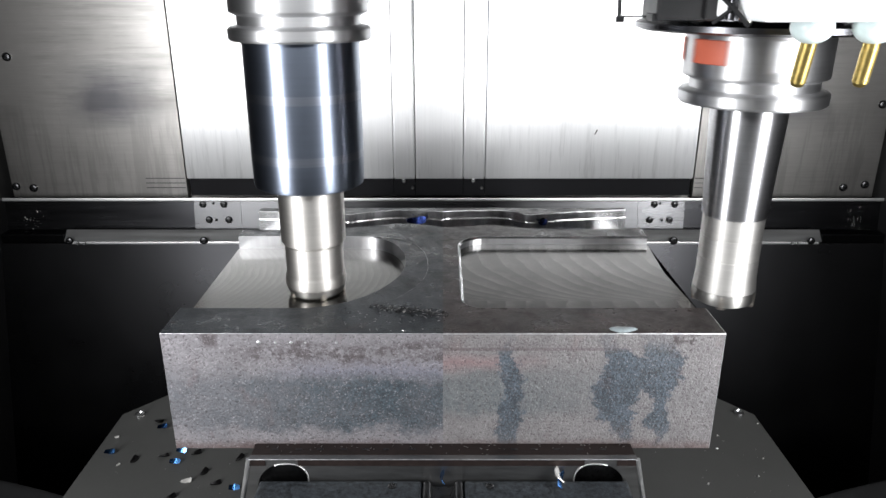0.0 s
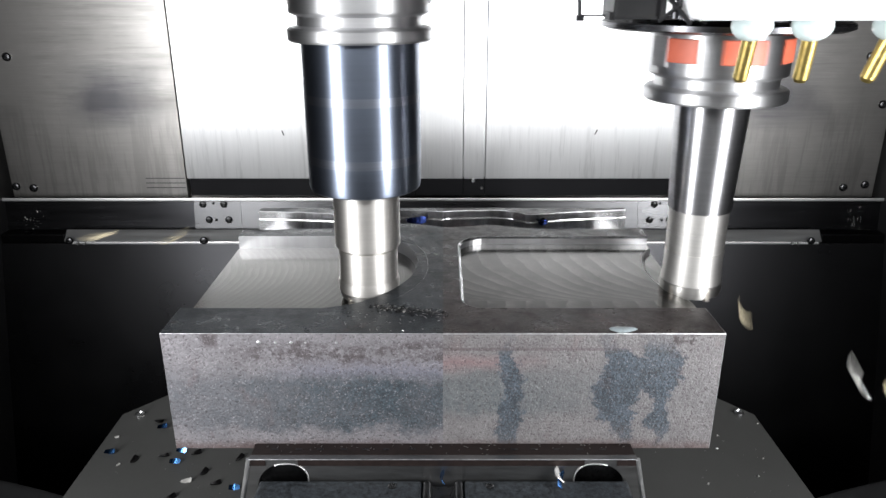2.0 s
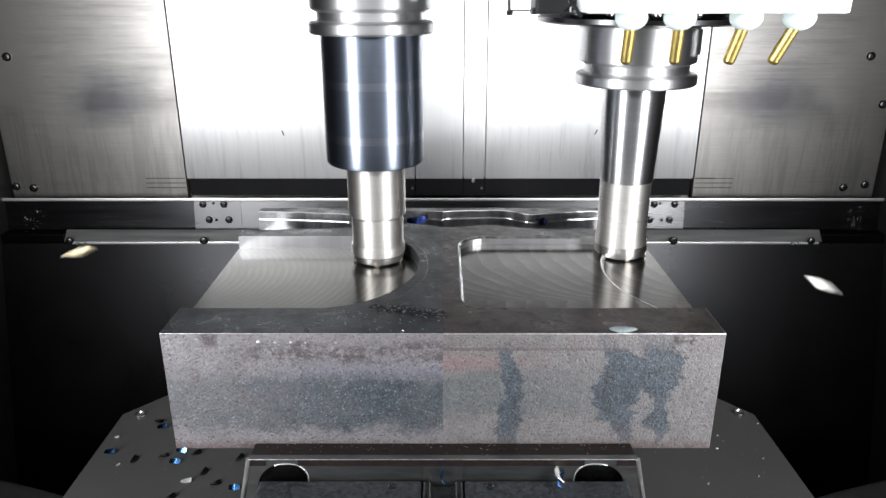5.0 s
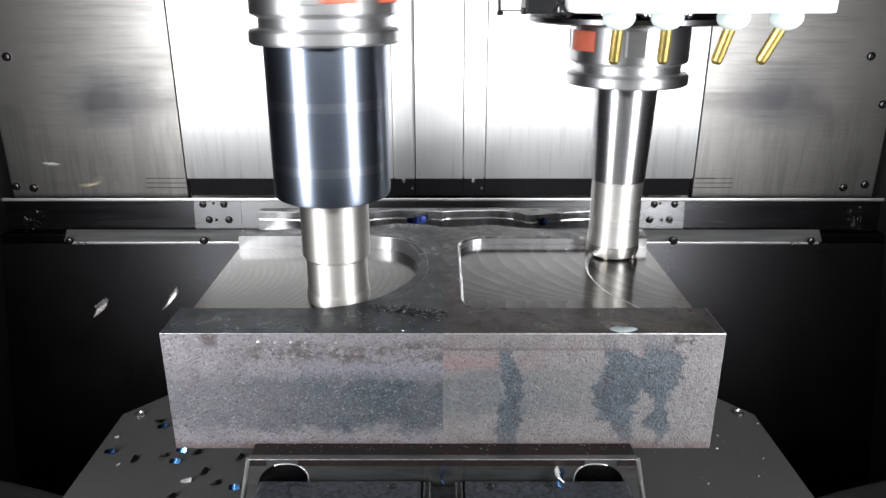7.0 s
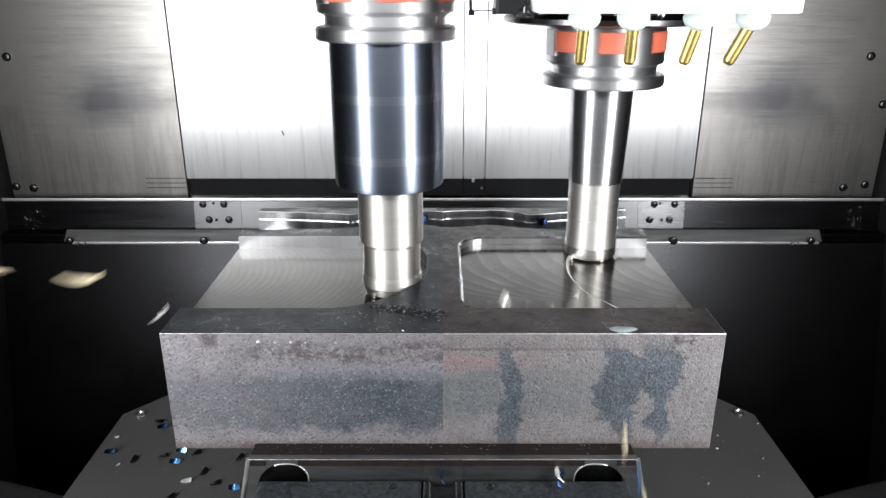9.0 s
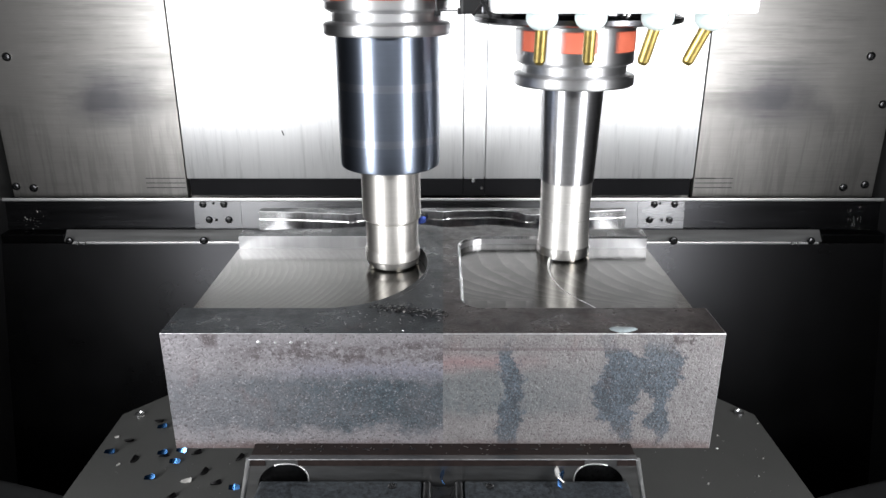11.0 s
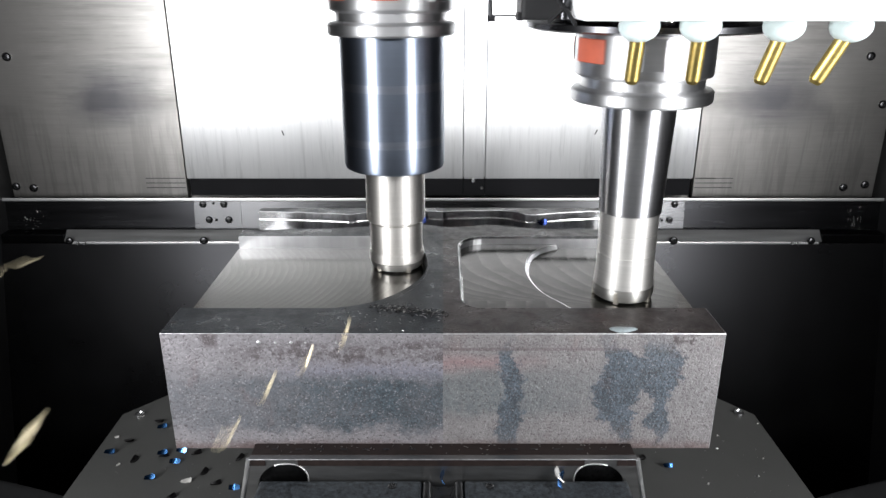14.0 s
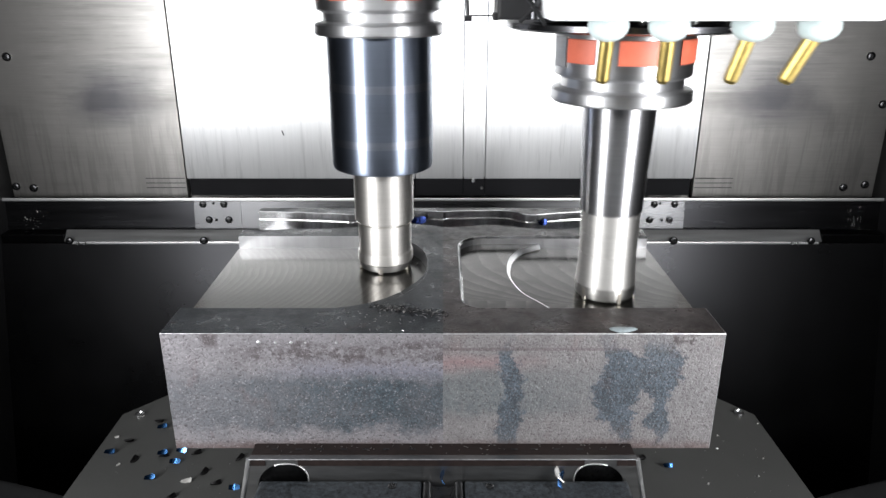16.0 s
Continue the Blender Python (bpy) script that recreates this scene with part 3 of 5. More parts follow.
vise = thing("machine_vise", "steel machine vise clamping the workpiece", "vise")
part("bed", box(-0.11, 0.11, 0.255, 0.68, 0.0005, 0.058, 0.003), JAW_CAST, vise)
part("rear_jaw", box(-0.133, 0.133, 0.7255, 0.765, 0.0582, 0.094, 0.0015), JAW, vise)
part("support_block", box(-0.10, 0.10, 0.44, 0.70, 0.0582, 0.0901), JAW, vise)
part("jaw_plate", box(-0.1330, 0.1330, 0.4212, 0.4338, 0.0905, 0.0945, 0.0003), JAW_TOP, vise, "brown oxidised jaw plate")
for x in (-0.1176, -0.1010, -0.0860, -0.0694, -0.0540, -0.0397, -0.0215, 0.0500, 0.0642, 0.0797, 0.0960, 0.1122):
    part("scale_mark", box(x - 0.0024, x + 0.0024, 0.4262, 0.4278, 0.0944, 0.0947), BOLT, vise, "dark stamped mark")
part("jaw_core", box(-0.1330, 0.1330, 0.4212, 0.4336, 0.0584, 0.0902), BOLT, vise)
HOLES, HT = (-0.1110, 0.1085), 0.0905
# front jaw: an outline in x and z with two round-topped cut-outs, pushed back along y
def cut_out(c, side, grow=0.0):
    """Outline of one cut-out: a wide curve on its outer side, a tight corner on its inner side."""
    wide, tight, half = 0.0195, 0.0120, 0.0178
    pts = [(c - half, 0.0584), (c - half, HT - wide)]
    pts += [(c - half + wide * (1 - math.cos(radians(a))), HT - wide + wide * math.sin(radians(a))) for a in range(10, 91, 10)]
    pts += [(c + half - tight * (1 - math.sin(radians(a))), HT - tight + tight * math.cos(radians(a))) for a in range(0, 91, 15)]
    pts += [(c + half, 0.0584)]
    return pts if side < 0 else [(2 * c - x, z) for x, z in pts[::-1]]


outline = [(-0.1410, 0.0584)] + cut_out(HOLES[0], -1) + cut_out(HOLES[1], 1) + [(0.1410, 0.0584), (0.1335, 0.0941), (-0.1335, 0.0941)]
bm = bmesh.new()
prism(bm, outline, -0.4209, -0.4160)
bmesh.ops.transform(bm, matrix=pose(0, 0, 0, 90), verts=bm.verts)
part("front_jaw", bm, JAW, vise, "ground steel jaw with two round cut-outs")
lip = [-0.1333, HOLES[0] - 0.0112, HOLES[0] + 0.0112, HOLES[1] - 0.0112, HOLES[1] + 0.0112, 0.1333]
for x0, x1 in zip(lip[::2], lip[1::2]):
    part("jaw_lip", box(x0, x1, 0.4154, 0.4159, 0.0892, 0.0938), JAW_TOP, vise, "brown oxidised lip of the jaw")
part("worn_edge", rod(bmesh.new(), (-0.1333, 0.4159, 0.0941), (0.1333, 0.4159, 0.0941), 0.0004, 8), EDGE, vise, "bright worn edge of the jaw")
for x in (-0.1337, 0.1337):
    part("worn_edge", rod(bmesh.new(), (x * 1.055, 0.4163, 0.0590), (x, 0.4163, 0.0941), 0.0017, 10), LEDGE_LIGHT, vise, "bright worn edge of the jaw")
for c, side in zip(HOLES, (-1, 1)):
    bm = bmesh.new()
    pts = cut_out(c, side)
    pts = pts[8:] if side < 0 else pts[:-8]
    for p, q in zip(pts, pts[1:]):
        rod(bm, (p[0], 0.4157, p[1]), (q[0], 0.4157, q[1]), 0.0005, 8)
    part("hole_rim", bm, LEDGE_LIGHT, vise, "bright rim of a round cut-out", 60)
part("cover", box(-0.1270, -0.0150, 0.25, 0.4148, 0.0584, 0.0775, 0.0016), JAW_CAST, vise, "black rough cast cover")
part("cover", box(0.0150, 0.1278, 0.25, 0.4148, 0.0584, 0.0775, 0.0016), JAW_CAST, vise, "black rough cast cover")
part("centre_key", box(-0.0147, 0.0147, 0.25, 0.4140, 0.0584, 0.0735, 0.0005), BOLT, vise, "dark steel key between the covers")
for x in (-0.0112, 0.0112):
    part("key_bar", rod(bmesh.new(), (x, 0.252, 0.0738), (x, 0.4147, 0.0738), 0.0034, 16), HINGE, vise, "rounded steel bar beside the key", 40)
for x in (-0.035, 0.032):
    bm = lathe([(0.0028, 0.0), (0.0028, 0.0008), (0.0020, 0.0014), (0.0012, 0.0014), (0.0010, 0.0008), (0.0003, 0.0008)], 14)
    bmesh.ops.transform(bm, matrix=pose(x, 0.4085, 0.0774), verts=bm.verts)
    part("cover_screw", bm, HINGE, vise, smooth=35)

# ---- workpiece ----
Y0, Y1, Y2, Y4 = 0.4343, 0.4748, 0.6330, 0.724
workpiece = thing("steel_workpiece", "large rolled steel block with two milled pockets, clamped in the vise", "workpiece")
far_a = curve_points([(-W, 0.712), (-0.147, 0.7085), (-0.106, 0.703), (-0.094, 0.701), (-0.083, 0.706), (-0.049, 0.716), (-0.018, 0.7135), (0.0, 0.7105)])
far_b = curve_points([(0.0, 0.7105), (0.012, 0.714), (0.050, 0.7165), (0.0705, 0.7125), (0.090, 0.701), (0.125, 0.7085), (0.161, 0.714), (W, 0.718)])
near_a = curve_points([(-W, 0.651), (-0.121, 0.6555), (-0.078, 0.6605), (-0.046, 0.671), (-0.018, 0.667), (0.0, 0.6605)])
near_b = curve_points([(0.0, 0.6605), (0.022, 0.662), (0.047, 0.6675), (0.084, 0.656), (0.130, 0.654), (W, 0.6555)])
END_MAX = [(-0.082, Y2), (-0.060, 0.6315), (-0.0445, 0.6265), (-0.029, 0.6140), (-0.0185, 0.5910), (-0.0150, 0.5630), (-0.0160, 0.5380), (-0.0250, 0.5110), (-0.0400, 0.4900), (-0.0560, 0.4790), (-0.075, Y1)]
END_START = [(-0.098, Y2), (-0.075, 0.6322), (-0.0595, 0.6285), (-0.0460, 0.6165), (-0.0370, 0.5985), (-0.0322, 0.5763), (-0.0318, 0.5553), (-0.0369, 0.5320), (-0.0493, 0.5082), (-0.0640, 0.4915), (-0.0800, 0.4812), (-0.100, Y1)]
end_max, end_start = [(x + 0.0022, y) for x, y in curve_points(END_MAX)], curve_points(END_START)
rr = 0.026
pocket_b = [(W, Y2)] + [(0.0135 + rr - rr * math.sin(radians(a)), Y2 - rr + rr * math.cos(radians(a))) for a in range(0, 91, 9)] + \
    [(0.0135 + 0.018 - 0.018 * math.cos(radians(a)), Y1 + 0.018 - 0.018 * math.sin(radians(a))) for a in range(0, 91, 9)] + [(W, Y1)]


def half_block(side, materials, near, far, pocket):
    """One half of the block in one mesh: full-height rim, pocket bottom, slot bottom and back ridge."""
    x_out = side * W
    rim = [(x_out, Y0), (0, Y0)] + ([p for p in near[::-1]] if side < 0 else [p for p in near]) + pocket
    bm = bmesh.new()
    rims = prism(bm, rim, ZB, ZT)
    floors = prism(bm, pocket, ZB, ZF)
    slot = (near + far[::-1])
    slots = prism(bm, slot, ZB, ZS)
    ridge = prism(bm, far + [(far[-1][0], Y4), (far[0][0], Y4)], ZB, ZT)
    step = [(x, y - 0.0018) for x, y in far]
    prism(bm, step + [(x, y + 0.002) for x, y in far[::-1]], ZS - 0.001, ZT - 0.0085)
    bmesh.ops.recalc_face_normals(bm, faces=bm.faces)
    for f in bm.faces:
        c, n = f.calc_center_median(), f.normal
        if abs(n.z) > 0.9:
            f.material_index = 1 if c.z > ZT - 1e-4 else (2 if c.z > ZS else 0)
        else:
            outside = abs(abs(c.x) - W) < 1e-4 or c.y < Y0 + 1e-4 or c.y > Y4 - 1e-4
            f.material_index = 0 if outside else (5 if c.y > 0.69 else 3)
    worn = bm.edges.layers.float.new("bevel_weight_edge")
    for e in bm.edges:
        (ax, ay, az), (bx, by, bz) = (v.co for v in e.verts)
        along = abs(az - bz) < 1e-6 and az > ZT - 1e-5 and (max(ay, by) < Y0 + 1e-4 or abs(abs(ax + bx) / 2 - W) < 1e-4)
        if along or (abs(abs(ax) - W) < 1e-5 and abs(ax - bx) < 1e-6 and abs(az - bz) > 0.02 and ay < Y0 + 1e-4):
            e[worn] = 1.0
        elif min(ay, by) > 0.69 and max(ay, by) < Y4 - 0.0005 and az > ZT - 1e-5 and bz > ZT - 1e-5 and abs(ax) + abs(bx) > 0.0001:
            e[worn] = 1.0
        elif az > ZT - 1e-5 and bz > ZT - 1e-5 and (0.012 < min(ax, bx) and max(ax, bx) < W - 0.0001 or side < 0 and max(ax, bx) < -0.01 and max(ay, by) > Y1 + 0.01) and Y1 - 1e-4 < min(ay, by) and max(ay, by) < Y2 + 1e-4:
            e[worn] = 0.8
    ob = finish(bm, "half", materials, workpiece)
    bev = ob.modifiers.new("worn_edges", "BEVEL")
    bev.width, bev.segments, bev.limit_method, bev.material = 0.0006, 2, "WEIGHT", 4
    return ob


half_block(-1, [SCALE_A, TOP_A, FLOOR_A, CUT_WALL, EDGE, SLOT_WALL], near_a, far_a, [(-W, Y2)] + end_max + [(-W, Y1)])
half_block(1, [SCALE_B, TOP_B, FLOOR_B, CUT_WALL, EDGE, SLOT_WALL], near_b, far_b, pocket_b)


# pale spots along the top of the scaled face
for x, wide in ((-0.1240, 1.3), (-0.1127, 0.9), (-0.1022, 1.0), (-0.0926, 0.7), (-0.0717, 0.8)):
    bm = lathe([(0.0016, 0.0), (0.0014, 0.0003), (0.0006, 0.0005), (0.0002, 0.0005)], 12)
    bmesh.ops.transform(bm, matrix=pose(x, Y0 + 0.0001, 0.1741, 90) @ Matrix.Diagonal((0.8 * wide, 0.7 * wide, 0.6, 1)), verts=bm.verts)
    part("pale_spot", bm, EDGE, workpiece, "pale worn spot", 40)


def stock(name, outline, z0, z1, materials, label):
    """Material not yet cut away; it shrinks back into the block as the cutter eats it."""
    bm = bmesh.new()
    prism(bm, outline, z0, z1)
    bmesh.ops.recalc_face_normals(bm, faces=bm.faces)
    for f in bm.faces:
        f.material_index = 0 if f.normal.z > 0.9 else 1
    return finish(bm, name, materials, workpiece, label)


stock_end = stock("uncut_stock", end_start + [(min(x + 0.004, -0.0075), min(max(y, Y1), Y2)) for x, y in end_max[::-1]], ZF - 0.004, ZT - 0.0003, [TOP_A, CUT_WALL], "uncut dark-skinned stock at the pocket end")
arc = curve_points([(0.0888 + 0.1, Y2), (0.0700 + 0.1, 0.6190), (0.0595 + 0.1, 0.6000), (0.0545 + 0.1, 0.5760), (0.0542 + 0.1, 0.5527), (0.0606 + 0.1, 0.5233), (0.0740 + 0.1, 0.5000), (0.0888 + 0.1, Y1)])
SHIFTS = (0.032, 0.017, 0.0, -0.019, -0.0326, -0.049, -0.065, -0.084, -0.0998)


def skirted(name, outline, mid, foot, label):
    """A milled layer with a rounded lip and a steep cut edge down to the new floor."""
    bm = bmesh.new()
    rings = [[bm.verts.new((x, y, z)) for x, y in ring] for ring, z in ((foot, ZF - 0.0004), (mid, LAYER - 0.0007), (outline, LAYER))]
    n = len(outline)
    bm.faces.new(rings[2])
    bm.faces.new(rings[0][::-1])
    for a, b in zip(rings, rings[1:]):
        for i in range(n):
            bm.faces.new((a[i], a[(i + 1) % n], b[(i + 1) % n], b[i]))
    bmesh.ops.recalc_face_normals(bm, faces=bm.faces)
    for f in bm.faces:
        f.material_index = 0 if f.normal.z > 0.97 else 1
    return finish(bm, name, [FLOOR_B, ARC_WALL], workpiece, label)


def grown(points, by):
    """The cut edge moved outwards, kept inside the pocket."""
    out = []
    for i, (x, y) in enumerate(points):
        (ax, ay), (bx, by2) = points[max(i - 1, 0)], points[min(i + 1, len(points) - 1)]
        tx, ty = bx - ax, by2 - ay
        d = math.hypot(tx, ty) or 1.0
        out.append((min(x - ty / d * by, W - 0.0002), min(max(y + tx / d * by, Y1 + 0.0002), Y2 - 0.0002)))
    return out


def shifted(dx):
    return [(min(x + dx, W - 0.0003), min(max(y, Y1 + 0.0002), Y2 - 0.0002)) for x, y in arc]


LAYER = ZT - 0.0078
# the upper layer lies as one strip for each pass of the cutter
layers = [skirted("uncut_layer", shifted(a) + shifted(b)[::-1], grown(shifted(a), 0.0016) + shifted(b)[::-1], grown(shifted(a), 0.0034) + shifted(b)[::-1], "upper milled layer still to be cut")
          for a, b in zip(SHIFTS, SHIFTS[1:])]
inner = [(p[0], min(max(p[1], Y1 + 0.0002), Y2 - 0.0002)) for p in pocket_b[1:-1]]
skirted("remaining_layer", inner + shifted(SHIFTS[-1])[::-1], inner + grown(shifted(SHIFTS[-1]), 0.0016)[::-1], inner + grown(shifted(SHIFTS[-1]), 0.0034)[::-1], "upper milled layer left standing")

# broken top edge of the second pocket, along its back and its round corner
rim = pocket_b[:-8]
bm = bmesh.new()
rings = [[bm.verts.new((x, y, z)) for x, y in path] for path, z in ((rim, ZT + 0.0002), (grown(rim, 0.0006), ZT + 0.0001), (grown(rim, 0.0019), ZT - 0.0016), (rim, ZT - 0.0022))]
for a, b in zip(rings, rings[1:]):
    for i in range(len(rim) - 1):
        bm.faces.new((a[i], a[i + 1], b[i + 1], b[i]))
part("broken_edge", bm, SLOT_WALL, workpiece, "bright broken edge of the pocket")

# ---- spindles with their tools ----


def flange_profile(z, neck=0.0):
    """Two-rimmed tool flange with a gripper groove, from its lower face at height z."""
    return [(0.040, z), (0.0485, z), (0.050, z + 0.0015), (0.050, z + 0.0080), (0.0486, z + 0.0094), (0.0432, z + 0.0106), (0.0432, z + 0.0165),
            (0.0456, z + 0.0176), (0.0478, z + 0.0186), (0.0484, z + 0.0196), (0.0484, z + 0.0440 + neck), (0.0470, z + 0.0455 + neck), (0.030, z + 0.0455 + neck)]


def orange_bands(holder, z):
    for k in (218, 270, 322):
        bm = lathe([(0.0484, z), (0.0492, z + 0.0005), (0.0492, z + 0.0155), (0.0484, z + 0.016)], 10, (k - 17, k + 17))
        part("tape", bm, ORANGE, holder, "orange marking tape", 30)


def inserts(holder, r, h, n):
    for k in range(n):
        a = radians(360 * k / n)
        bm = box(r - 0.0075, r + 0.0008, -0.0022, 0.0016, -0.0001, h, 0.0008)
        bmesh.ops.transform(bm, matrix=pose(0, 0, 0, 0, 0, math.degrees(a)), verts=bm.verts)
        part("insert", bm, INSERT, holder, "coated carbide insert")


def keyway(holder, z):
    for a in (0, 180):
        bm = box(0.036, 0.0497, -0.008, 0.008, z + 0.0247, z + 0.0452, 0.0008)
        bmesh.ops.transform(bm, matrix=pose(0, 0, 0, 0, 0, a + 18), verts=bm.verts)
        part("drive_key", bm, GROUND, holder)


spindle_a = thing("milling_spindle", "milling spindle with blued sleeve holder and satin cutter", "spindle", "spindles")
part("spindle_nose", lathe([(0.046, 0.2402), (0.083, 0.2402), (0.085, 0.242), (0.085, 0.250), (0.075, 0.256), (0.070, 0.60)], 64), NOSE, spindle_a, smooth=30)
holder_a = part("tool_holder", lathe(flange_profile(0.194), 96), GROUND, spindle_a, "two-rimmed ground steel flange", 30)
part("sleeve", lathe([(0.030, 0.0890), (0.0385, 0.0890), (0.0405, 0.0902), (0.0412, 0.0931), (0.0414, 0.110), (0.0414, 0.1935), (0.039, 0.1939)], 96), SLEEVE, holder_a, "dark blued polished sleeve", 30)
for z in (0.1105, 0.1530):
    part("worn_band", lathe([(0.04141, z), (0.04144, z + 0.0014), (0.04144, z + 0.0048), (0.04141, z + 0.0062)], 96), SLEEVE_BAND, holder_a, "faint worn band", 30)
part("shank", lathe([(0.0200, 0.0428), (0.0240, 0.0430), (0.0249, 0.0442), (0.0249, 0.0890), (0.02, 0.0891)], 80), SATIN, holder_a, "satin nickel shank", 30)
part("cutter", lathe([(0.0205, 0.0072), (0.0228, 0.0075), (0.0237, 0.0085), (0.0237, 0.0150), (0.0233, 0.0164), (0.0225, 0.0172), (0.0225, 0.0400), (0.0221, 0.0410), (0.0206, 0.0413), (0.0206, 0.0427), (0.015, 0.04275)], 80), SATIN, holder_a, "satin cutter head", 30)
part("cutter_tip", lathe([(0.010, 0.0016), (0.0192, 0.0007), (0.0212, 0.0016), (0.0224, 0.0038), (0.0230, 0.0071), (0.019, 0.00715)], 64), TIP, holder_a, "darker toothed end of the cutter", 30)
inserts(holder_a, 0.0218, 0.0062, 5)
orange_bands(holder_a, 0.2197)
keyway(holder_a, 0.194)

spindle_b = thing("milling_spindle", "milling spindle with slim polished holder, cutter and coolant nozzles", "spindle", "spindles")
part("spindle_ring", lathe([(0.046, 0.2015), (0.080, 0.2015), (0.084, 0.2030), (0.084, 0.2065), (0.079, 0.2090), (0.050, 0.2092)], 80), NOSE, spindle_b, "dark spindle ring", 30)
part("spindle_nose", lathe([(0.05, 0.2093), (0.068, 0.2093), (0.068, 0.228), (0.074, 0.231), (0.074, 0.60)], 64), NOSE, spindle_b, smooth=30)
for a in (215, 240, 265, 290):
    bm = lathe([(0.004, 0), (0.004, 0.004), (0.0028, 0.0046), (0.0022, 0.002), (0.0003, 0.002)], 12)
    bmesh.ops.transform(bm, matrix=pose(0.0715 * math.cos(radians(a)), 0.0715 * math.sin(radians(a)), 0.2094), verts=bm.verts)
    part("ring_screw", bm, SCREW, spindle_b, smooth=35)
holder_b = part("tool_holder", lathe(flange_profile(0.1525, 0.0025), 96), GROUND, spindle_b, "two-rimmed ground steel flange", 30)
part("nose", lathe([(0.018, 0.0695), (0.0227, 0.0695), (0.0233, 0.0702), (0.0262, 0.138), (0.0266, 0.1520), (0.03, 0.1524)], 96), POLISHED, holder_b, "polished tapered shrink nose", 30)
part("cutter", lathe([(0.0205, 0.0112), (0.0231, 0.0114), (0.0228, 0.0150), (0.0222, 0.0220), (0.0220, 0.036), (0.0215, 0.0366), (0.0215, 0.0372), (0.0220, 0.0378), (0.0221, 0.0530), (0.0217, 0.0534), (0.0221, 0.0538), (0.0222, 0.0694), (0.015, 0.06945)], 80), SATIN_WHITE, holder_b, "matt pale cutter", 30)
part("cutter_tip", lathe([(0.010, 0.0016), (0.0205, 0.0007), (0.0226, 0.0020), (0.0235, 0.0050), (0.0236, 0.0085), (0.0232, 0.0111), (0.019, 0.01115)], 64), TIP, holder_b, "darker toothed end of the cutter", 30)
inserts(holder_b, 0.0228, 0.0100, 5)
orange_bands(holder_b, 0.1805)
keyway(holder_b, 0.1525)
part("nozzle_housing", box(-0.0810, 0.0675, -0.194, -0.135, 0.2152, 0.290, 0.002), WHITE, spindle_b, "white coolant nozzle housing")
part("mounting_arm", box(-0.040, 0.060, -0.1348, -0.0745, 0.236, 0.29, 0.003), BLACK, spindle_b, "black mounting arm")
# black block beside the spindle ring, with a wire hook
bm = box(-0.0965, -0.0580, -0.086, -0.052, 0.2110, 0.285, 0.002)
block(bm, -0.0985, -0.0950, -0.084, -0.070, 0.2106, 0.2150, 0.0005)
block(bm, -0.0700, -0.0560, -0.0885, -0.0865, 0.2120, 0.240, 0.0008)
part("end_block", bm, BLACK, spindle_b, "black end block")
bm = bmesh.new()
rod(bm, (-0.0950, -0.066, 0.2128), (-0.1130, -0.066, 0.2128), 0.0005, 8)
rod(bm, (-0.1130, -0.066, 0.2115), (-0.1138, -0.066, 0.2250), 0.0012, 8)
rod(bm, (-0.1105, -0.066, 0.2112), (-0.1150, -0.066, 0.2112), 0.0018, 8)
part("wire_hook", bm, BLACK, spindle_b)
bm = rod(bmesh.new(), (-0.0840, -0.165, 0.2155), (-0.0840, -0.165, 0.275), 0.0024, 12)
rod(bm, (-0.0840, -0.165, 0.2150), (-0.0840, -0.165, 0.2180), 0.0030, 12)
part("coolant_pipe", bm, NOSE, spindle_b, "dark coolant pipe", 40)
bm = bmesh.new()
rod(bm, (-0.0905, -0.160, 0.2135), (-0.0840, -0.170, 0.2215), 0.0010, 8)
rod(bm, (-0.0895, -0.160, 0.2265), (-0.0835, -0.172, 0.2180), 0.0010, 8)
rod(bm, (-0.0835, -0.172, 0.2180), (-0.0810, -0.178, 0.2130), 0.0010, 8)
part("cable", bm, BLACK, spindle_b, "thin black cable")
for x, lean in ((-0.0510, 0.0002), (-0.0225, 0.0012), (0.0163, -0.0045), (0.0474, -0.0088)):
    bm = bmesh.new()
    bmesh.ops.create_uvsphere(bm, u_segments=20, v_segments=12, radius=0.0095)
    bmesh.ops.transform(bm, matrix=pose(x, -0.176, 0.2125) @ Matrix.Diagonal((1, 1, 0.8, 1)), verts=bm.verts)
    joint = part("nozzle_joint", bm, JOINT, spindle_b, "pale plastic ball joint", 60)
    bm = bmesh.new()
    a, b = Vector((x + lean * 0.15, -0.176, 0.2085)), Vector((x + lean, -0.170, 0.1875))
    rod(bm, a, b, 0.0036, 16)
    rod(bm, b, b + (b - a) * 0.09, 0.0036, 16, 0.0026)
    part("nozzle", bm, BRASS, joint, "brass coolant nozzle", 40)
    if lean == 0.002:
        bm = box(-0.0046, 0.0046, -0.0012, 0.0012, -0.0010, 0.0010, 0.0004)
        bmesh.ops.transform(bm, matrix=pose(x + 0.006, -0.1855, 0.2065, 0, 28, 0), verts=bm.verts)
        part("clip", bm, BLACK, joint, "small black clip")
        bm = box(-0.0005, 0.0005, -0.0006, 0.0006, -0.0085, 0.0085)
        bmesh.ops.transform(bm, matrix=pose(x + 0.0022, -0.1775, 0.1965, -16, -6, 0), verts=bm.verts)
        part("slit", bm, BLACK, joint, "dark slit along the nozzle")

# ---- chips ----


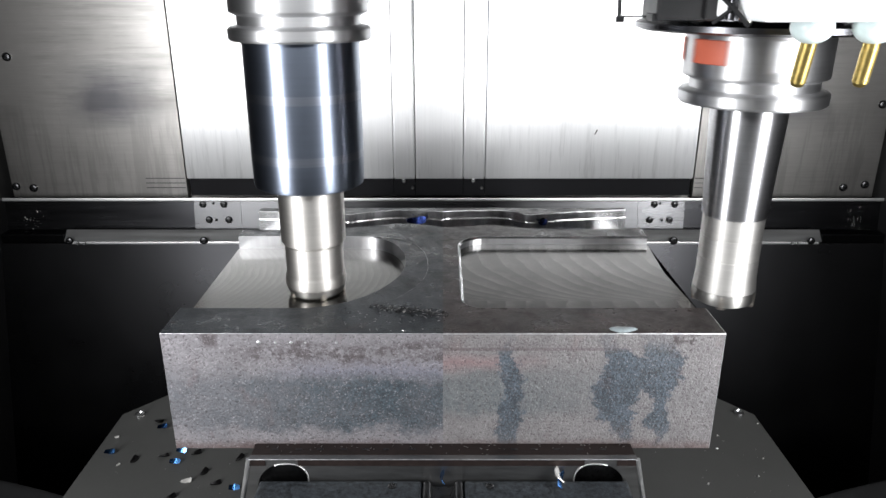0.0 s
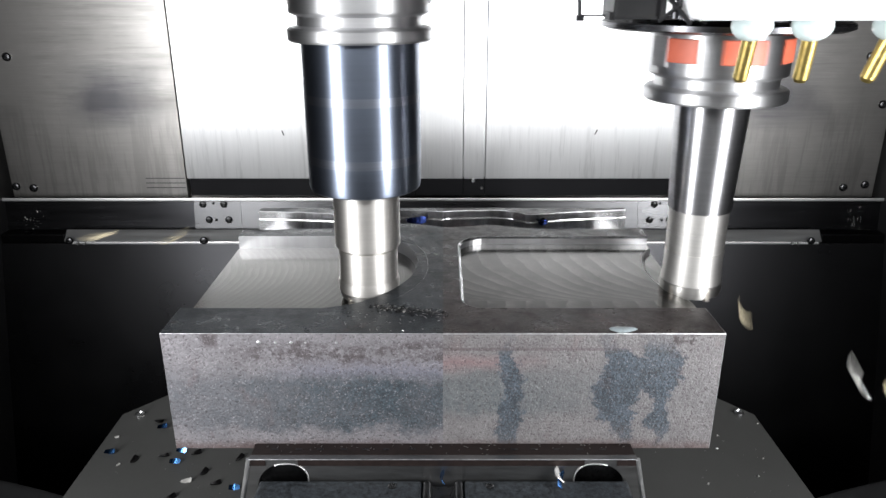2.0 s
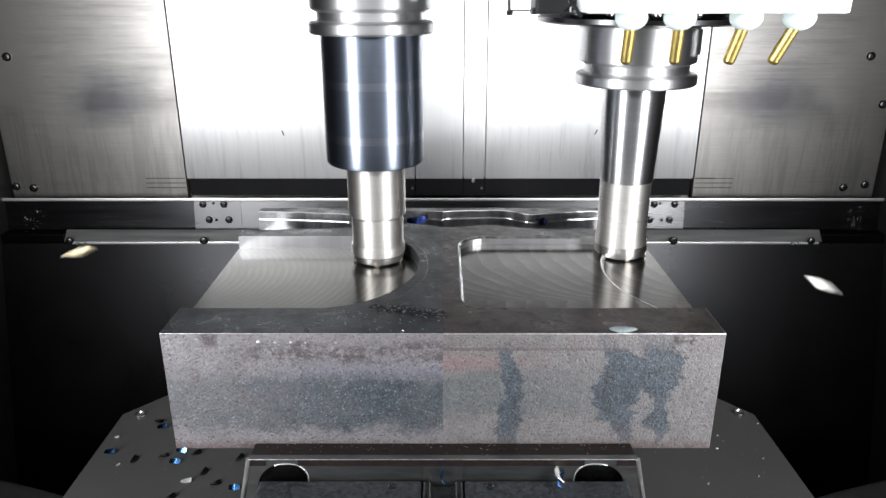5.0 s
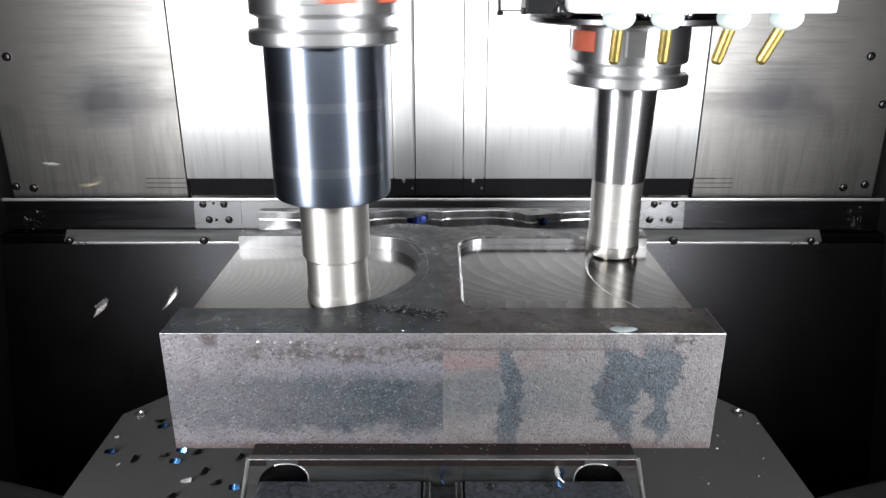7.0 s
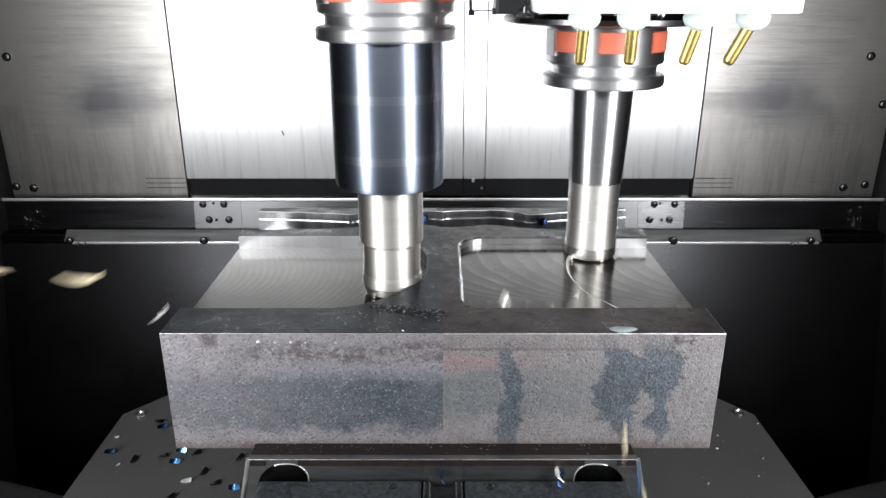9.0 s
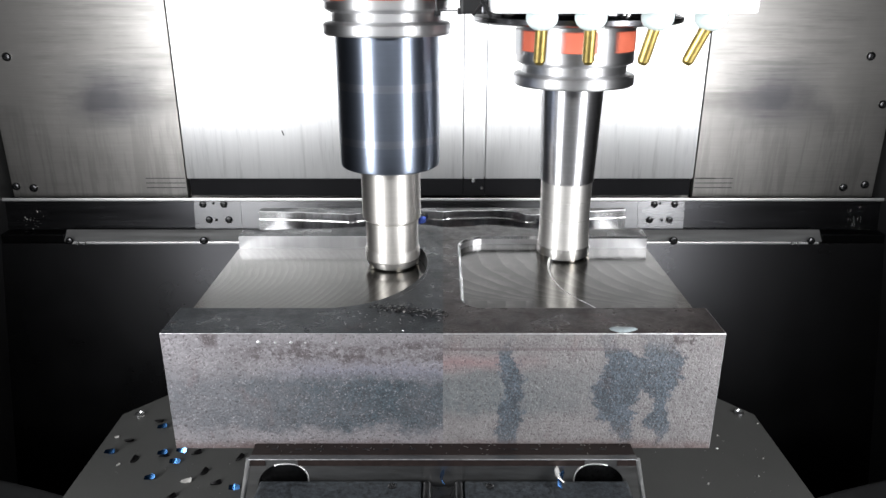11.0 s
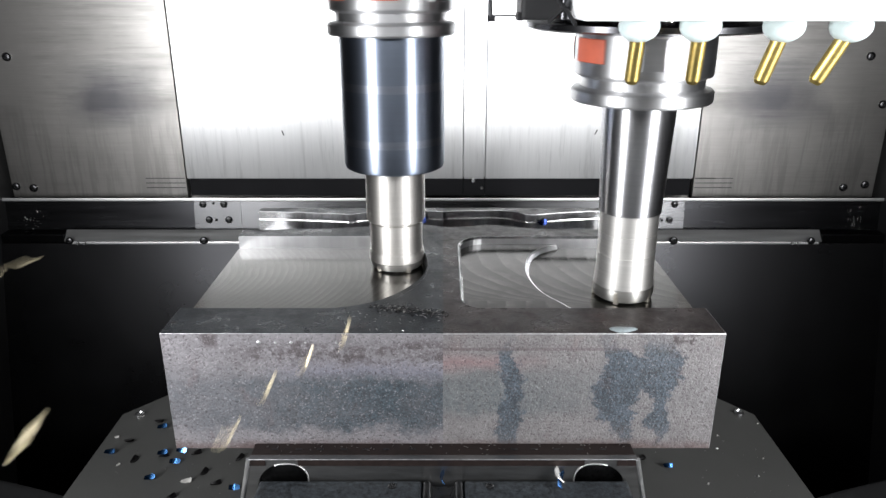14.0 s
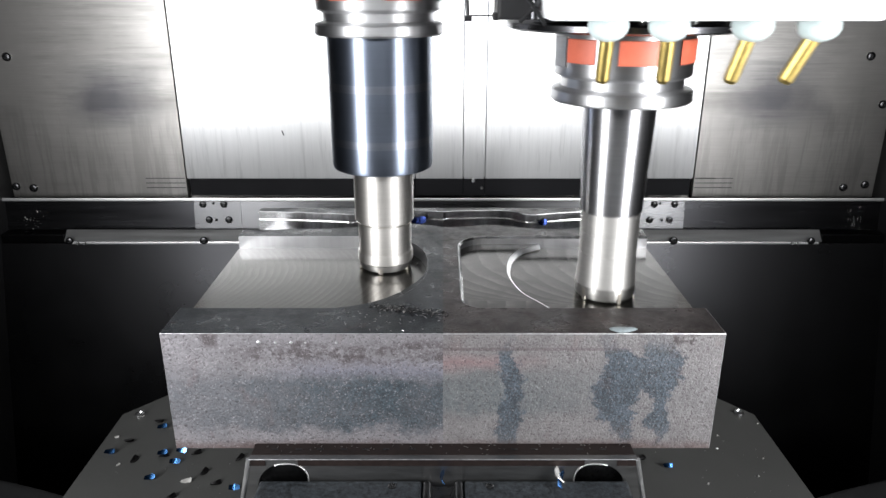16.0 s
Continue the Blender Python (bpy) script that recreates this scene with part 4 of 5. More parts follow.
def chip_mesh(name, material, length, width, curl, seed):
    """A curled steel chip: a bent, twisted strip with thickness and a ragged edge."""
    rng = random.Random(seed)
    bm = bmesh.new()
    rows, n = [], 8
    for i in range(n + 1):
        s = i / n - 0.5
        a = s * curl
        c = Vector((math.sin(a) * length / max(curl, 0.2), 0, (1 - math.cos(a)) * length / max(curl, 0.2)))
        w = width * (0.55 + 0.45 * math.cos(s * 2.4)) * rng.uniform(0.8, 1.1) / 2
        twist = Vector((0, math.cos(s * 0.8), math.sin(s * 0.8)))
        up = Vector((-math.sin(a), 0, math.cos(a))) * 0.0003
        rows.append([bm.verts.new(p) for p in (c - twist * w - up, c + twist * w - up, c + twist * w + up, c - twist * w + up)])
    for a, b in zip(rows, rows[1:]):
        for k in range(4):
            bm.faces.new((a[k], a[(k + 1) % 4], b[(k + 1) % 4], b[k]))
    bm.faces.new(rows[0])
    bm.faces.new(rows[-1][::-1])
    ob = finish(bm, name, material, None, "", 50)
    return ob


KINDS = [(CHIP_BLUE, "curled heat-blued steel chip"), (CHIP_DARK, "curled dark burnt steel chip"), (CHIP_GOLD, "curled straw-coloured steel chip"), (CHIP_STEEL, "curled bright steel chip"), (CHIP_NAVY, "curled dark blue steel chip")]
masters = {}


def chip(kind, m, size=1.0, label="", group="", slim=1.0, curl=0.9):
    key = (kind, size, slim, curl)
    if key not in masters:
        masters[key] = chip_mesh("steel_chip", KINDS[kind][0], 0.0105 * size / slim ** 0.5, 0.0062 * size * slim, curl, kind)
        ob = masters[key]
        ob.matrix_world = m
    else:
        ob = copy_thing(masters[key], m)
    return tagged(ob, label or KINDS[kind][1], "chip", group or "chips")


rng = random.Random(4)
TABLE_CHIPS = "chips lying on the machine table"


def table_chip(kind, x, y, turn, size=1.0):
    lean = rng.uniform(28, 50) if kind == 0 else rng.uniform(-14, 14)
    return chip(kind, pose(x, y, (0.0023 if kind == 0 else 0.0012) * size, lean, rng.uniform(-10, 10), turn * (0.4 if kind == 0 else 1)), round(0.86 * size, 3), KINDS[kind][1] + " on the machine table", TABLE_CHIPS, 0.95, 0.35)


table_chip(0, -0.2693, 0.5928, 10)
table_chip(1, -0.2760, 0.6030, -20)
table_chip(0, -0.3025, 0.5527, 5)
pushed = [(table_chip(0, -0.2933, 0.5315, 0), -0.2524, 0.5164)]
table_chip(1, -0.2764, 0.5427, 80)
pushed.append((table_chip(1, -0.2780, 0.5570, 10), -0.2926, 0.5707))
pushed.append((table_chip(0, -0.2436, 0.5291, -8), -0.2541, 0.5516))
table_chip(1, -0.2520, 0.5480, 35)
table_chip(0, -0.2385, 0.5387, 25)
table_chip(1, -0.2239, 0.5527, 20)
landed = [table_chip(0, 0.1984, 0.5327, 10, 0.9), table_chip(1, 0.1796, 0.5449, 60, 0.9)]
table_chip(3, -0.2199, 0.5130, 0)
table_chip(1, -0.1938, 0.5100, 30)
table_chip(1, -0.2082, 0.5252, 70)
table_chip(1, -0.1824, 0.5452, 60)
table_chip(0, -0.2381, 0.5552, 0)
table_chip(1, -0.2260, 0.4920, 40)
table_chip(0, -0.1760, 0.5030, 15)
table_chip(3, -0.2970, 0.6130, 40, 0.5)
table_chip(3, -0.3070, 0.5780, 10, 0.4)
table_chip(3, -0.2880, 0.5360, 60, 0.4)
for x, y in ((0.318, 0.60), (0.262, 0.56), (0.300, 0.545), (0.236, 0.51), (0.285, 0.52), (0.27, 0.58)):
    table_chip(3, x * 0.96, y, rng.uniform(0, 180), 0.25)

# chips on the workpiece, in its slot and on the vise
chip(4, pose(-0.0275, 0.7075, ZT - 0.0085, 60, 0, 5), 1.7, "dark blue chip caught in the rear slot", "chips on the workpiece", 0.75)
chip(4, pose(0.1010, 0.6985, ZT - 0.008, 60, 0, 30), 1.0, "dark blue chip caught in the rear slot", "chips on the workpiece")
bm = lathe([(0.0090, 0.0), (0.0094, 0.0004), (0.0080, 0.0011), (0.0045, 0.0017), (0.0005, 0.0019)], 28)
for v in bm.verts:
    wave = 1 + 0.12 * math.sin(3.1 * math.atan2(v.co.y, v.co.x) + 0.6)
    v.co.x, v.co.y = v.co.x * wave, v.co.y * 0.42 * wave
flake = finish(bm, "steel_flake", FLAKE, None, "pale flat flake lying on the front edge of the workpiece", 60)
flake.matrix_world = pose(0.1215, 0.4392, ZT + 0.0001, 0, 0, 2)
tagged(flake, category="chip", group="chips on the workpiece")
chip(3, pose(0.0785, 0.4110, 0.0865, 58, 10, 80), 1.9, "bright chip standing against the vise jaw", "chips on the vise", 0.7)
chip(0, pose(0.0800, 0.4095, 0.0825, 60, -20, 70), 1.1, "blue chip leaning against the vise jaw", "chips on the vise", 0.7)
chip(0, pose(-0.0010, 0.4100, 0.0845, 75, 10, 85), 1.3, "blue chip standing against the vise jaw", "chips on the vise", 0.6)


def crumbs(name, label, count, area, z, size, material, seed):
    """Fine swarf: many small slivers lying in one patch."""
    r = random.Random(seed)
    bm = bmesh.new()
    for _ in range(count):
        x, y = area(r)
        l, w, h = size * r.uniform(0.5, 1.6), size * r.uniform(0.15, 0.35), size * r.uniform(0.08, 0.3)
        made = bmesh.ops.create_cube(bm, size=1.0)
        bmesh.ops.transform(bm, matrix=pose(x, y, z + h * 0.45, r.uniform(-15, 15), r.uniform(-15, 15), r.uniform(0, 180)) @ Matrix.Diagonal((l, w, h, 1)), verts=made["verts"])
    return tagged(finish(bm, name, material, None, label), category="swarf", kind="stuff")


def streak(r):
    u = r.random()
    return (-0.050 + 0.050 * u + r.gauss(0, 0.003), 0.4765 - 0.012 * u + r.gauss(0, 0.0025 + 0.002 * u))


crumbs("fine_swarf", "fine dark steel swarf on the workpiece top", 190, streak, ZT + 0.0002, 0.0018, CHIP_DARK, 1)
crumbs("fine_swarf", "fine bright steel swarf on the workpiece top", 60, streak, ZT + 0.0002, 0.0016, SWARF, 2)
crumbs("fine_swarf", "scattered bright specks on the workpiece top", 45, lambda r: (r.uniform(-0.06, -0.004), r.choice((r.uniform(0.437, 0.47), r.uniform(0.53, 0.64)))) if r.random() < 0.35 else (r.uniform(-0.07, -0.01), r.uniform(0.437, 0.47)), ZT + 0.0002, 0.0013, SWARF, 3)
crumbs("fine_swarf", "bright specks of swarf on the vise jaw", 70, lambda r: (r.uniform(-0.128, 0.128), 0.4335 - abs(r.gauss(0, 0.006))), 0.0947, 0.0011, SWARF, 4)
crumbs("fine_swarf", "specks of swarf on the machine table", 60, lambda r: (r.choice((-1, 1)) * r.uniform(0.15, 0.30), r.uniform(0.46, 0.60)), 0.0002, 0.0011, SWARF, 5)

for s in (-1, 1):
    stuck = crumbs("fine_swarf", "bright swarf caught at the end of the ledge", 30, lambda r: (s * (0.553 + r.gauss(0, 0.008)), r.gauss(0, 0.010)), 0.0, 0.0012, SWARF, 8 + s)
    stuck.matrix_world = pose(0, 0.9260, 0.0990, 68)

# flying chips
flights = []


def flying(t, x, y, z, kind=2, size=1.0, left=False):
    """A chip thrown off a cutter so that it passes (x, y, z) at t."""
    ob = chip(kind, pose(0.1, 0.5, 0.12), round(0.80 * size, 2), KINDS[kind][1] + " thrown off by the cutter", "flying chips", 0.40, 2.1)
    flights.append((ob, t, Vector((x, y, z)), left))


flying(0.5, 0.272, 0.500, 0.160, 3, 2.2)
flying(0.5, 0.326, 0.500, 0.143, 3, 2.2)
flying(0.5, 0.285, 0.480, 0.110, 3, 2)
flying(0.5, 0.297, 0.460, 0.103, 3, 1.6)
flying(0.5, 0.157, 0.600, 0.251, 3, 1)
flying(1, -0.300, 0.600, 0.279, 2, 1.2, True)
flying(1, 0.235, 0.500, 0.198, 2, 1.4)
flying(1, 0.288, 0.500, 0.185, 3, 1.4)
flying(1, 0.110, 0.600, 0.296, 2, 1)
flying(1.5, -0.315, 0.600, 0.247, 2, 1.4, True)
flying(1.5, -0.236, 0.550, 0.228, 2, 2.2, True)
flying(1.5, -0.356, 0.600, 0.272, 2, 1.4, True)
flying(1.5, -0.187, 0.550, 0.182, 2, 1.4, True)
flying(2, -0.257, 0.550, 0.217, 2, 1.6, True)
flying(2, -0.202, 0.550, 0.215, 2, 1.6, True)
flying(2, 0.215, 0.480, 0.188, 2, 1.4)
flying(2, 0.279, 0.450, 0.158, 3, 1.8)
flying(2, 0.307, 0.450, 0.140, 2, 1.4)
flying(2.5, -0.323, 0.550, 0.198, 2, 1.8, True)
flying(2.5, 0.254, 0.500, 0.230, 3, 1.4)
flying(2.5, 0.290, 0.480, 0.156, 3, 1.8)
flying(2.5, 0.312, 0.450, 0.092, 2, 1.4)
flying(3, -0.286, 0.500, 0.166, 2, 1.4, True)
flying(3, -0.208, 0.500, 0.168, 2, 1.4, True)
flying(3.5, 0.251, 0.500, 0.158, 3, 1.5)
flying(3.5, 0.214, 0.460, 0.134, 3, 2)
flying(3.5, -0.165, 0.500, 0.170, 2, 2, True)
flying(3.5, -0.279, 0.550, 0.155, 2, 1.6, True)
flying(4, -0.321, 0.550, 0.232, 2, 1.4, True)
flying(4, -0.125, 0.480, 0.177, 2, 2, True)
flying(4, -0.182, 0.500, 0.172, 2, 1.6, True)
flying(4, 0.278, 0.500, 0.194, 2, 1.6)
flying(5, -0.266, 0.550, 0.209, 2, 1.6, True)
flying(5, 0.267, 0.500, 0.204, 3, 1.6)
flying(5.8, 0.269, 0.500, 0.143, 2, 1.8)
flying(6.5, 0.215, 0.500, 0.181, 2, 1.6)
flying(6.5, 0.268, 0.500, 0.177, 3, 1.8)
flying(7, -0.321, 0.620, 0.254, 3, 1.2, True)
flying(7, -0.282, 0.600, 0.243, 2, 1.4, True)
flying(7, -0.213, 0.550, 0.167, 3, 1.2, True)
flying(7, -0.267, 0.550, 0.161, 3, 1, True)
flying(7, 0.111, 0.620, 0.178, 3, 1.4)
flying(7, 0.153, 0.500, 0.172, 3, 1)
flying(7.5, -0.304, 0.520, 0.191, 2, 1.6, True)
flying(7.5, -0.243, 0.520, 0.187, 2, 1.6, True)
flying(8, -0.306, 0.600, 0.241, 2, 1.4, True)
flying(8, 0.233, 0.500, 0.190, 2, 2.2)
flying(8.5, -0.357, 0.600, 0.253, 2, 1.4, True)
flying(8.5, 0.177, 0.470, 0.172, 3, 1.4)
flying(8.5, 0.212, 0.460, 0.158, 3, 1.2)
flying(8.5, 0.313, 0.600, 0.302, 3, 1)
flying(8.5, 0.320, 0.500, 0.181, 3, 1.2)
flying(9, -0.309, 0.500, 0.209, 2, 2.6, True)
flying(9, -0.245, 0.500, 0.204, 2, 2.8, True)
flying(9, -0.204, 0.520, 0.170, 3, 1.3, True)
flying(9, 0.056, 0.500, 0.188, 3, 1.6)
flying(9, 0.086, 0.500, 0.179, 2, 1.2)
flying(9, 0.104, 0.520, 0.182, 3, 1.2)
flying(9, 0.114, 0.400, 0.150, 2, 1.3)
flying(9, 0.120, 0.390, 0.132, 0, 1.3)
flying(9, 0.124, 0.380, 0.120, 2, 1.3)
flying(10, 0.263, 0.500, 0.181, 2, 1.8)
flying(10.4, -0.265, 0.500, 0.213, 2, 1.8, True)
flying(11.5, -0.103, 0.500, 0.185, 2, 1.6, True)
flying(12, -0.206, 0.500, 0.185, 0, 1.8, True)
flying(12, 0.210, 0.500, 0.181, 2, 1.2)
flying(12, 0.263, 0.500, 0.177, 2, 1)
flying(12.5, 0.314, 0.600, 0.324, 2, 1.1)
flying(12.5, 0.349, 0.580, 0.281, 3, 1.4)
flying(12.5, 0.209, 0.550, 0.214, 3, 1.2)
flying(12.5, 0.212, 0.470, 0.198, 2, 2.4)
flying(12.5, -0.161, 0.600, 0.248, 3, 1, True)
flying(13, 0.329, 0.600, 0.318, 2, 1.2)
flying(13, 0.128, 0.450, 0.173, 2, 1.2)
flying(14, -0.270, 0.450, 0.119, 2, 2.4, True)
flying(14, -0.305, 0.500, 0.205, 2, 1.6, True)
flying(14, -0.063, 0.450, 0.191, 2, 1.3, True)
flying(14, -0.084, 0.430, 0.183, 2, 1.2, True)
flying(14, -0.102, 0.410, 0.177, 2, 1.2, True)
flying(14, -0.124, 0.400, 0.153, 2, 1.2, True)
flying(14, -0.309, 0.550, 0.199, 2, 1.2, True)
flying(14.5, -0.306, 0.600, 0.243, 0, 1.6, True)
flying(14.5, -0.075, 0.450, 0.182, 0, 1.6, True)
flying(14.5, 0.255, 0.600, 0.319, 3, 1.4)
flying(14.5, 0.291, 0.580, 0.308, 2, 1.6)
flying(14.5, 0.293, 0.550, 0.240, 3, 1.6)
flying(14.5, 0.202, 0.550, 0.221, 2, 1)
flying(14.5, 0.308, 0.500, 0.218, 3, 1.6)
flying(14.5, -0.162, 0.470, 0.172, 3, 1.2, True)
flying(15, 0.270, 0.600, 0.288, 3, 1.2)
flying(15, 0.227, 0.440, 0.125, 2, 2.6)
flying(15, 0.135, 0.550, 0.177, 3, 1.6)
flying(15.5, 0.054, 0.550, 0.180, 3, 1.4)
flying(15.5, 0.029, 0.440, 0.191, 3, 1)


def tool_at(rows, t):
    for a, b in zip(rows, rows[1:]):
        if a[0] <= t <= b[0]:
            u = (t - a[0]) / (b[0] - a[0])
            return Vector((a[1] + (b[1] - a[1]) * u, a[2] + (b[2] - a[2]) * u, ZF + 0.006))
    return Vector((rows[-1][1], rows[-1][2], ZF + 0.006))


def spun(turns):
    """Rows of a spinning tool, that stands at the given turn at the given times."""
    rows = []
    for (t0, a), (t1, b) in zip(turns, turns[1:]):
        steps = round((t1 - t0) * 10)
        want = -72 * steps
        whole = b - a + 360 * round((want - (b - a)) / 360)
        if abs(whole) > 87 * steps:
            whole += 360
        rows += [(t0 + k / 10, pose(0, 0, 0, 0, 0, (a + whole * k / steps) % 360)) for k in range(steps)]
    return rows + [(turns[-1][0], pose(0, 0, 0, 0, 0, turns[-1][1] % 360))]


def motions():
    path_a = ((0, -0.1011, 0.5335), (0.1, -0.0979, 0.5098), (0.5, -0.0923, 0.5071), (1, -0.0780, 0.5058), (1.5, -0.0664, 0.5111), (2, -0.0577, 0.5235),
        (2.5, -0.0517, 0.5394), (3, -0.0466, 0.5500), (3.5, -0.0452, 0.5643), (4, -0.0472, 0.5780), (4.2, -0.0490, 0.5850), (4.7, -0.0536, 0.6006),
        (5.3, -0.0626, 0.6062), (5.9, -0.0772, 0.6044), (6.2, -0.0847, 0.5952), (6.3, -0.0851, 0.5863), (6.4, -0.0906, 0.5516), (6.5, -0.0915, 0.5125),
        (6.7, -0.0876, 0.5058), (7, -0.0790, 0.5032), (7.5, -0.0649, 0.5058), (8, -0.0542, 0.5138), (8.5, -0.0462, 0.5225), (9, -0.0404, 0.5350),
        (9.2, -0.0395, 0.5425), (9.8, -0.0381, 0.5627), (10.5, -0.0403, 0.5828), (11, -0.0440, 0.5934), (11.3, -0.0460, 0.5970), (11.5, -0.0478, 0.6006),
        (12, -0.0542, 0.6062), (12.5, -0.0688, 0.6062), (12.8, -0.0721, 0.6006), (13, -0.0708, 0.5898), (13.1, -0.0649, 0.5811), (13.3, -0.0499, 0.5759),
        (13.5, -0.0408, 0.5793), (14, -0.0402, 0.5898), (14.5, -0.0422, 0.6006), (15, -0.0452, 0.6062), (15.5, -0.0586, 0.6044), (15.7, -0.0601, 0.5970),
        (15.8, -0.0577, 0.5916), (16, -0.0498, 0.5880))
    path_b = ((0, 0.2181, 0.5172), (0.1, 0.2144, 0.5203), (0.2, 0.2093, 0.5274), (0.3, 0.2074, 0.5391), (0.4, 0.2050, 0.5512), (0.5, 0.2014, 0.5603),
        (0.6, 0.2011, 0.5685), (0.7, 0.2012, 0.5782), (0.8, 0.2009, 0.5932), (0.9, 0.2002, 0.6010), (1, 0.1989, 0.6104), (1.1, 0.2031, 0.6227),
        (1.2, 0.2132, 0.6270), (1.3, 0.2222, 0.6256), (1.4, 0.2261, 0.6090), (1.5, 0.2229, 0.5569), (1.6, 0.2212, 0.5243), (1.7, 0.2162, 0.5192),
        (1.8, 0.2106, 0.5223), (1.9, 0.2038, 0.5285), (2, 0.1971, 0.5327), (2.1, 0.1914, 0.5434), (2.2, 0.1881, 0.5557), (2.3, 0.1843, 0.5650),
        (2.4, 0.1827, 0.5745), (2.5, 0.1807, 0.5831), (2.6, 0.1800, 0.5894), (2.7, 0.1804, 0.5984), (2.8, 0.1878, 0.6144), (2.9, 0.1949, 0.6213),
        (3, 0.2045, 0.6241), (3.1, 0.2143, 0.6270), (3.2, 0.2227, 0.6256), (3.3, 0.2268, 0.6144), (3.4, 0.2234, 0.5733), (3.5, 0.2218, 0.5295),
        (3.6, 0.2210, 0.5213), (3.7, 0.2109, 0.5192), (3.8, 0.2018, 0.5213), (3.9, 0.1937, 0.5264), (4, 0.1854, 0.5316), (4.1, 0.1781, 0.5423),
        (4.2, 0.1720, 0.5501), (4.4, 0.1584, 0.5592), (4.6, 0.1527, 0.5770), (4.8, 0.1518, 0.5984), (5, 0.1614, 0.6199), (5.1, 0.1714, 0.6270),
        (5.2, 0.1860, 0.6270), (5.3, 0.2019, 0.6241), (5.4, 0.2085, 0.6117), (5.5, 0.2084, 0.5673), (5.6, 0.2090, 0.5306), (5.7, 0.2081, 0.5254),
        (5.8, 0.2001, 0.5254), (5.9, 0.1895, 0.5274), (6, 0.1795, 0.5316), (6.1, 0.1705, 0.5380), (6.2, 0.1624, 0.5456), (6.3, 0.1554, 0.5546),
        (6.4, 0.1491, 0.5638), (6.5, 0.1476, 0.5757), (6.6, 0.1468, 0.5831), (6.7, 0.1483, 0.5920), (6.8, 0.1493, 0.6050), (6.9, 0.1486, 0.6158),
        (7, 0.1545, 0.6213), (7.1, 0.1627, 0.6256), (7.2, 0.1730, 0.6270), (7.3, 0.1846, 0.6256), (7.4, 0.1914, 0.6144), (7.5, 0.1937, 0.5757),
        (7.6, 0.1965, 0.5337), (7.7, 0.1959, 0.5264), (7.8, 0.1874, 0.5264), (7.9, 0.1774, 0.5274), (8, 0.1673, 0.5285), (8.1, 0.1572, 0.5327),
        (8.2, 0.1476, 0.5380), (8.3, 0.1397, 0.5434), (8.4, 0.1333, 0.5501), (8.5, 0.1291, 0.5592), (8.6, 0.1272, 0.5709), (8.7, 0.1280, 0.5819),
        (8.8, 0.1285, 0.5945), (8.9, 0.1277, 0.6063), (9, 0.1334, 0.6172), (9.1, 0.1387, 0.6256), (9.2, 0.1438, 0.6298), (9.3, 0.1529, 0.6284),
        (9.4, 0.1634, 0.6241), (9.5, 0.1721, 0.6090), (9.6, 0.1755, 0.5697), (9.7, 0.1795, 0.5316), (9.8, 0.1795, 0.5254), (9.9, 0.1699, 0.5264),
        (10, 0.1581, 0.5274), (10.1, 0.1467, 0.5306), (10.2, 0.1373, 0.5348), (10.3, 0.1293, 0.5402), (10.4, 0.1215, 0.5467), (10.5, 0.1164, 0.5569),
        (10.6, 0.1131, 0.5697), (10.7, 0.1113, 0.5819), (10.8, 0.1093, 0.5932), (10.9, 0.1079, 0.6063), (11, 0.1087, 0.6172), (11.1, 0.1134, 0.6241),
        (11.2, 0.1215, 0.6284), (11.3, 0.1296, 0.6298), (11.4, 0.1372, 0.6256), (11.5, 0.1488, 0.6241), (11.6, 0.1594, 0.6158), (11.7, 0.1592, 0.5697),
        (11.8, 0.1606, 0.5337), (11.9, 0.1596, 0.5264), (12, 0.1484, 0.5264), (12.1, 0.1367, 0.5264), (12.2, 0.1270, 0.5295), (12.3, 0.1187, 0.5327),
        (12.4, 0.1100, 0.5348), (12.5, 0.1021, 0.5391), (12.6, 0.0986, 0.5490), (12.7, 0.0953, 0.5603), (12.8, 0.0929, 0.5697), (12.9, 0.0899, 0.5794),
        (13, 0.0905, 0.5907), (13.1, 0.0930, 0.6010), (13.2, 0.0962, 0.6131), (13.3, 0.1001, 0.6186), (13.4, 0.1091, 0.6199), (13.5, 0.1182, 0.6186),
        (13.6, 0.1272, 0.6172), (13.7, 0.1372, 0.6104), (13.8, 0.1404, 0.5673), (13.9, 0.1438, 0.5337), (14, 0.1421, 0.5264), (14.1, 0.1347, 0.5254),
        (14.2, 0.1205, 0.5264), (14.3, 0.1095, 0.5274), (14.4, 0.1002, 0.5306), (14.5, 0.0928, 0.5327), (14.6, 0.0870, 0.5423), (14.7, 0.0814, 0.5523),
        (14.8, 0.0769, 0.5615), (14.9, 0.0743, 0.5709), (15, 0.0740, 0.5806), (15.1, 0.0742, 0.5907), (15.2, 0.0773, 0.6050), (15.3, 0.0807, 0.6158),
        (15.4, 0.0858, 0.6199), (15.5, 0.0931, 0.6199), (15.6, 0.1024, 0.6199), (15.7, 0.1120, 0.6186), (15.8, 0.1186, 0.6063), (15.9, 0.1239, 0.5709),
        (16, 0.1282, 0.5285))
    walk(spindle_a, [(t, pose(x, y, ZF + 0.0003)) for t, x, y in path_a])
    walk(spindle_b, [(t, pose(x, y, ZF + 0.0003)) for t, x, y in path_b])
    walk(holder_a, spun(((0, 150), (3.5, 170), (7, 70), (9, 15), (12.5, -10), (14.5, -75), (16, -25))))
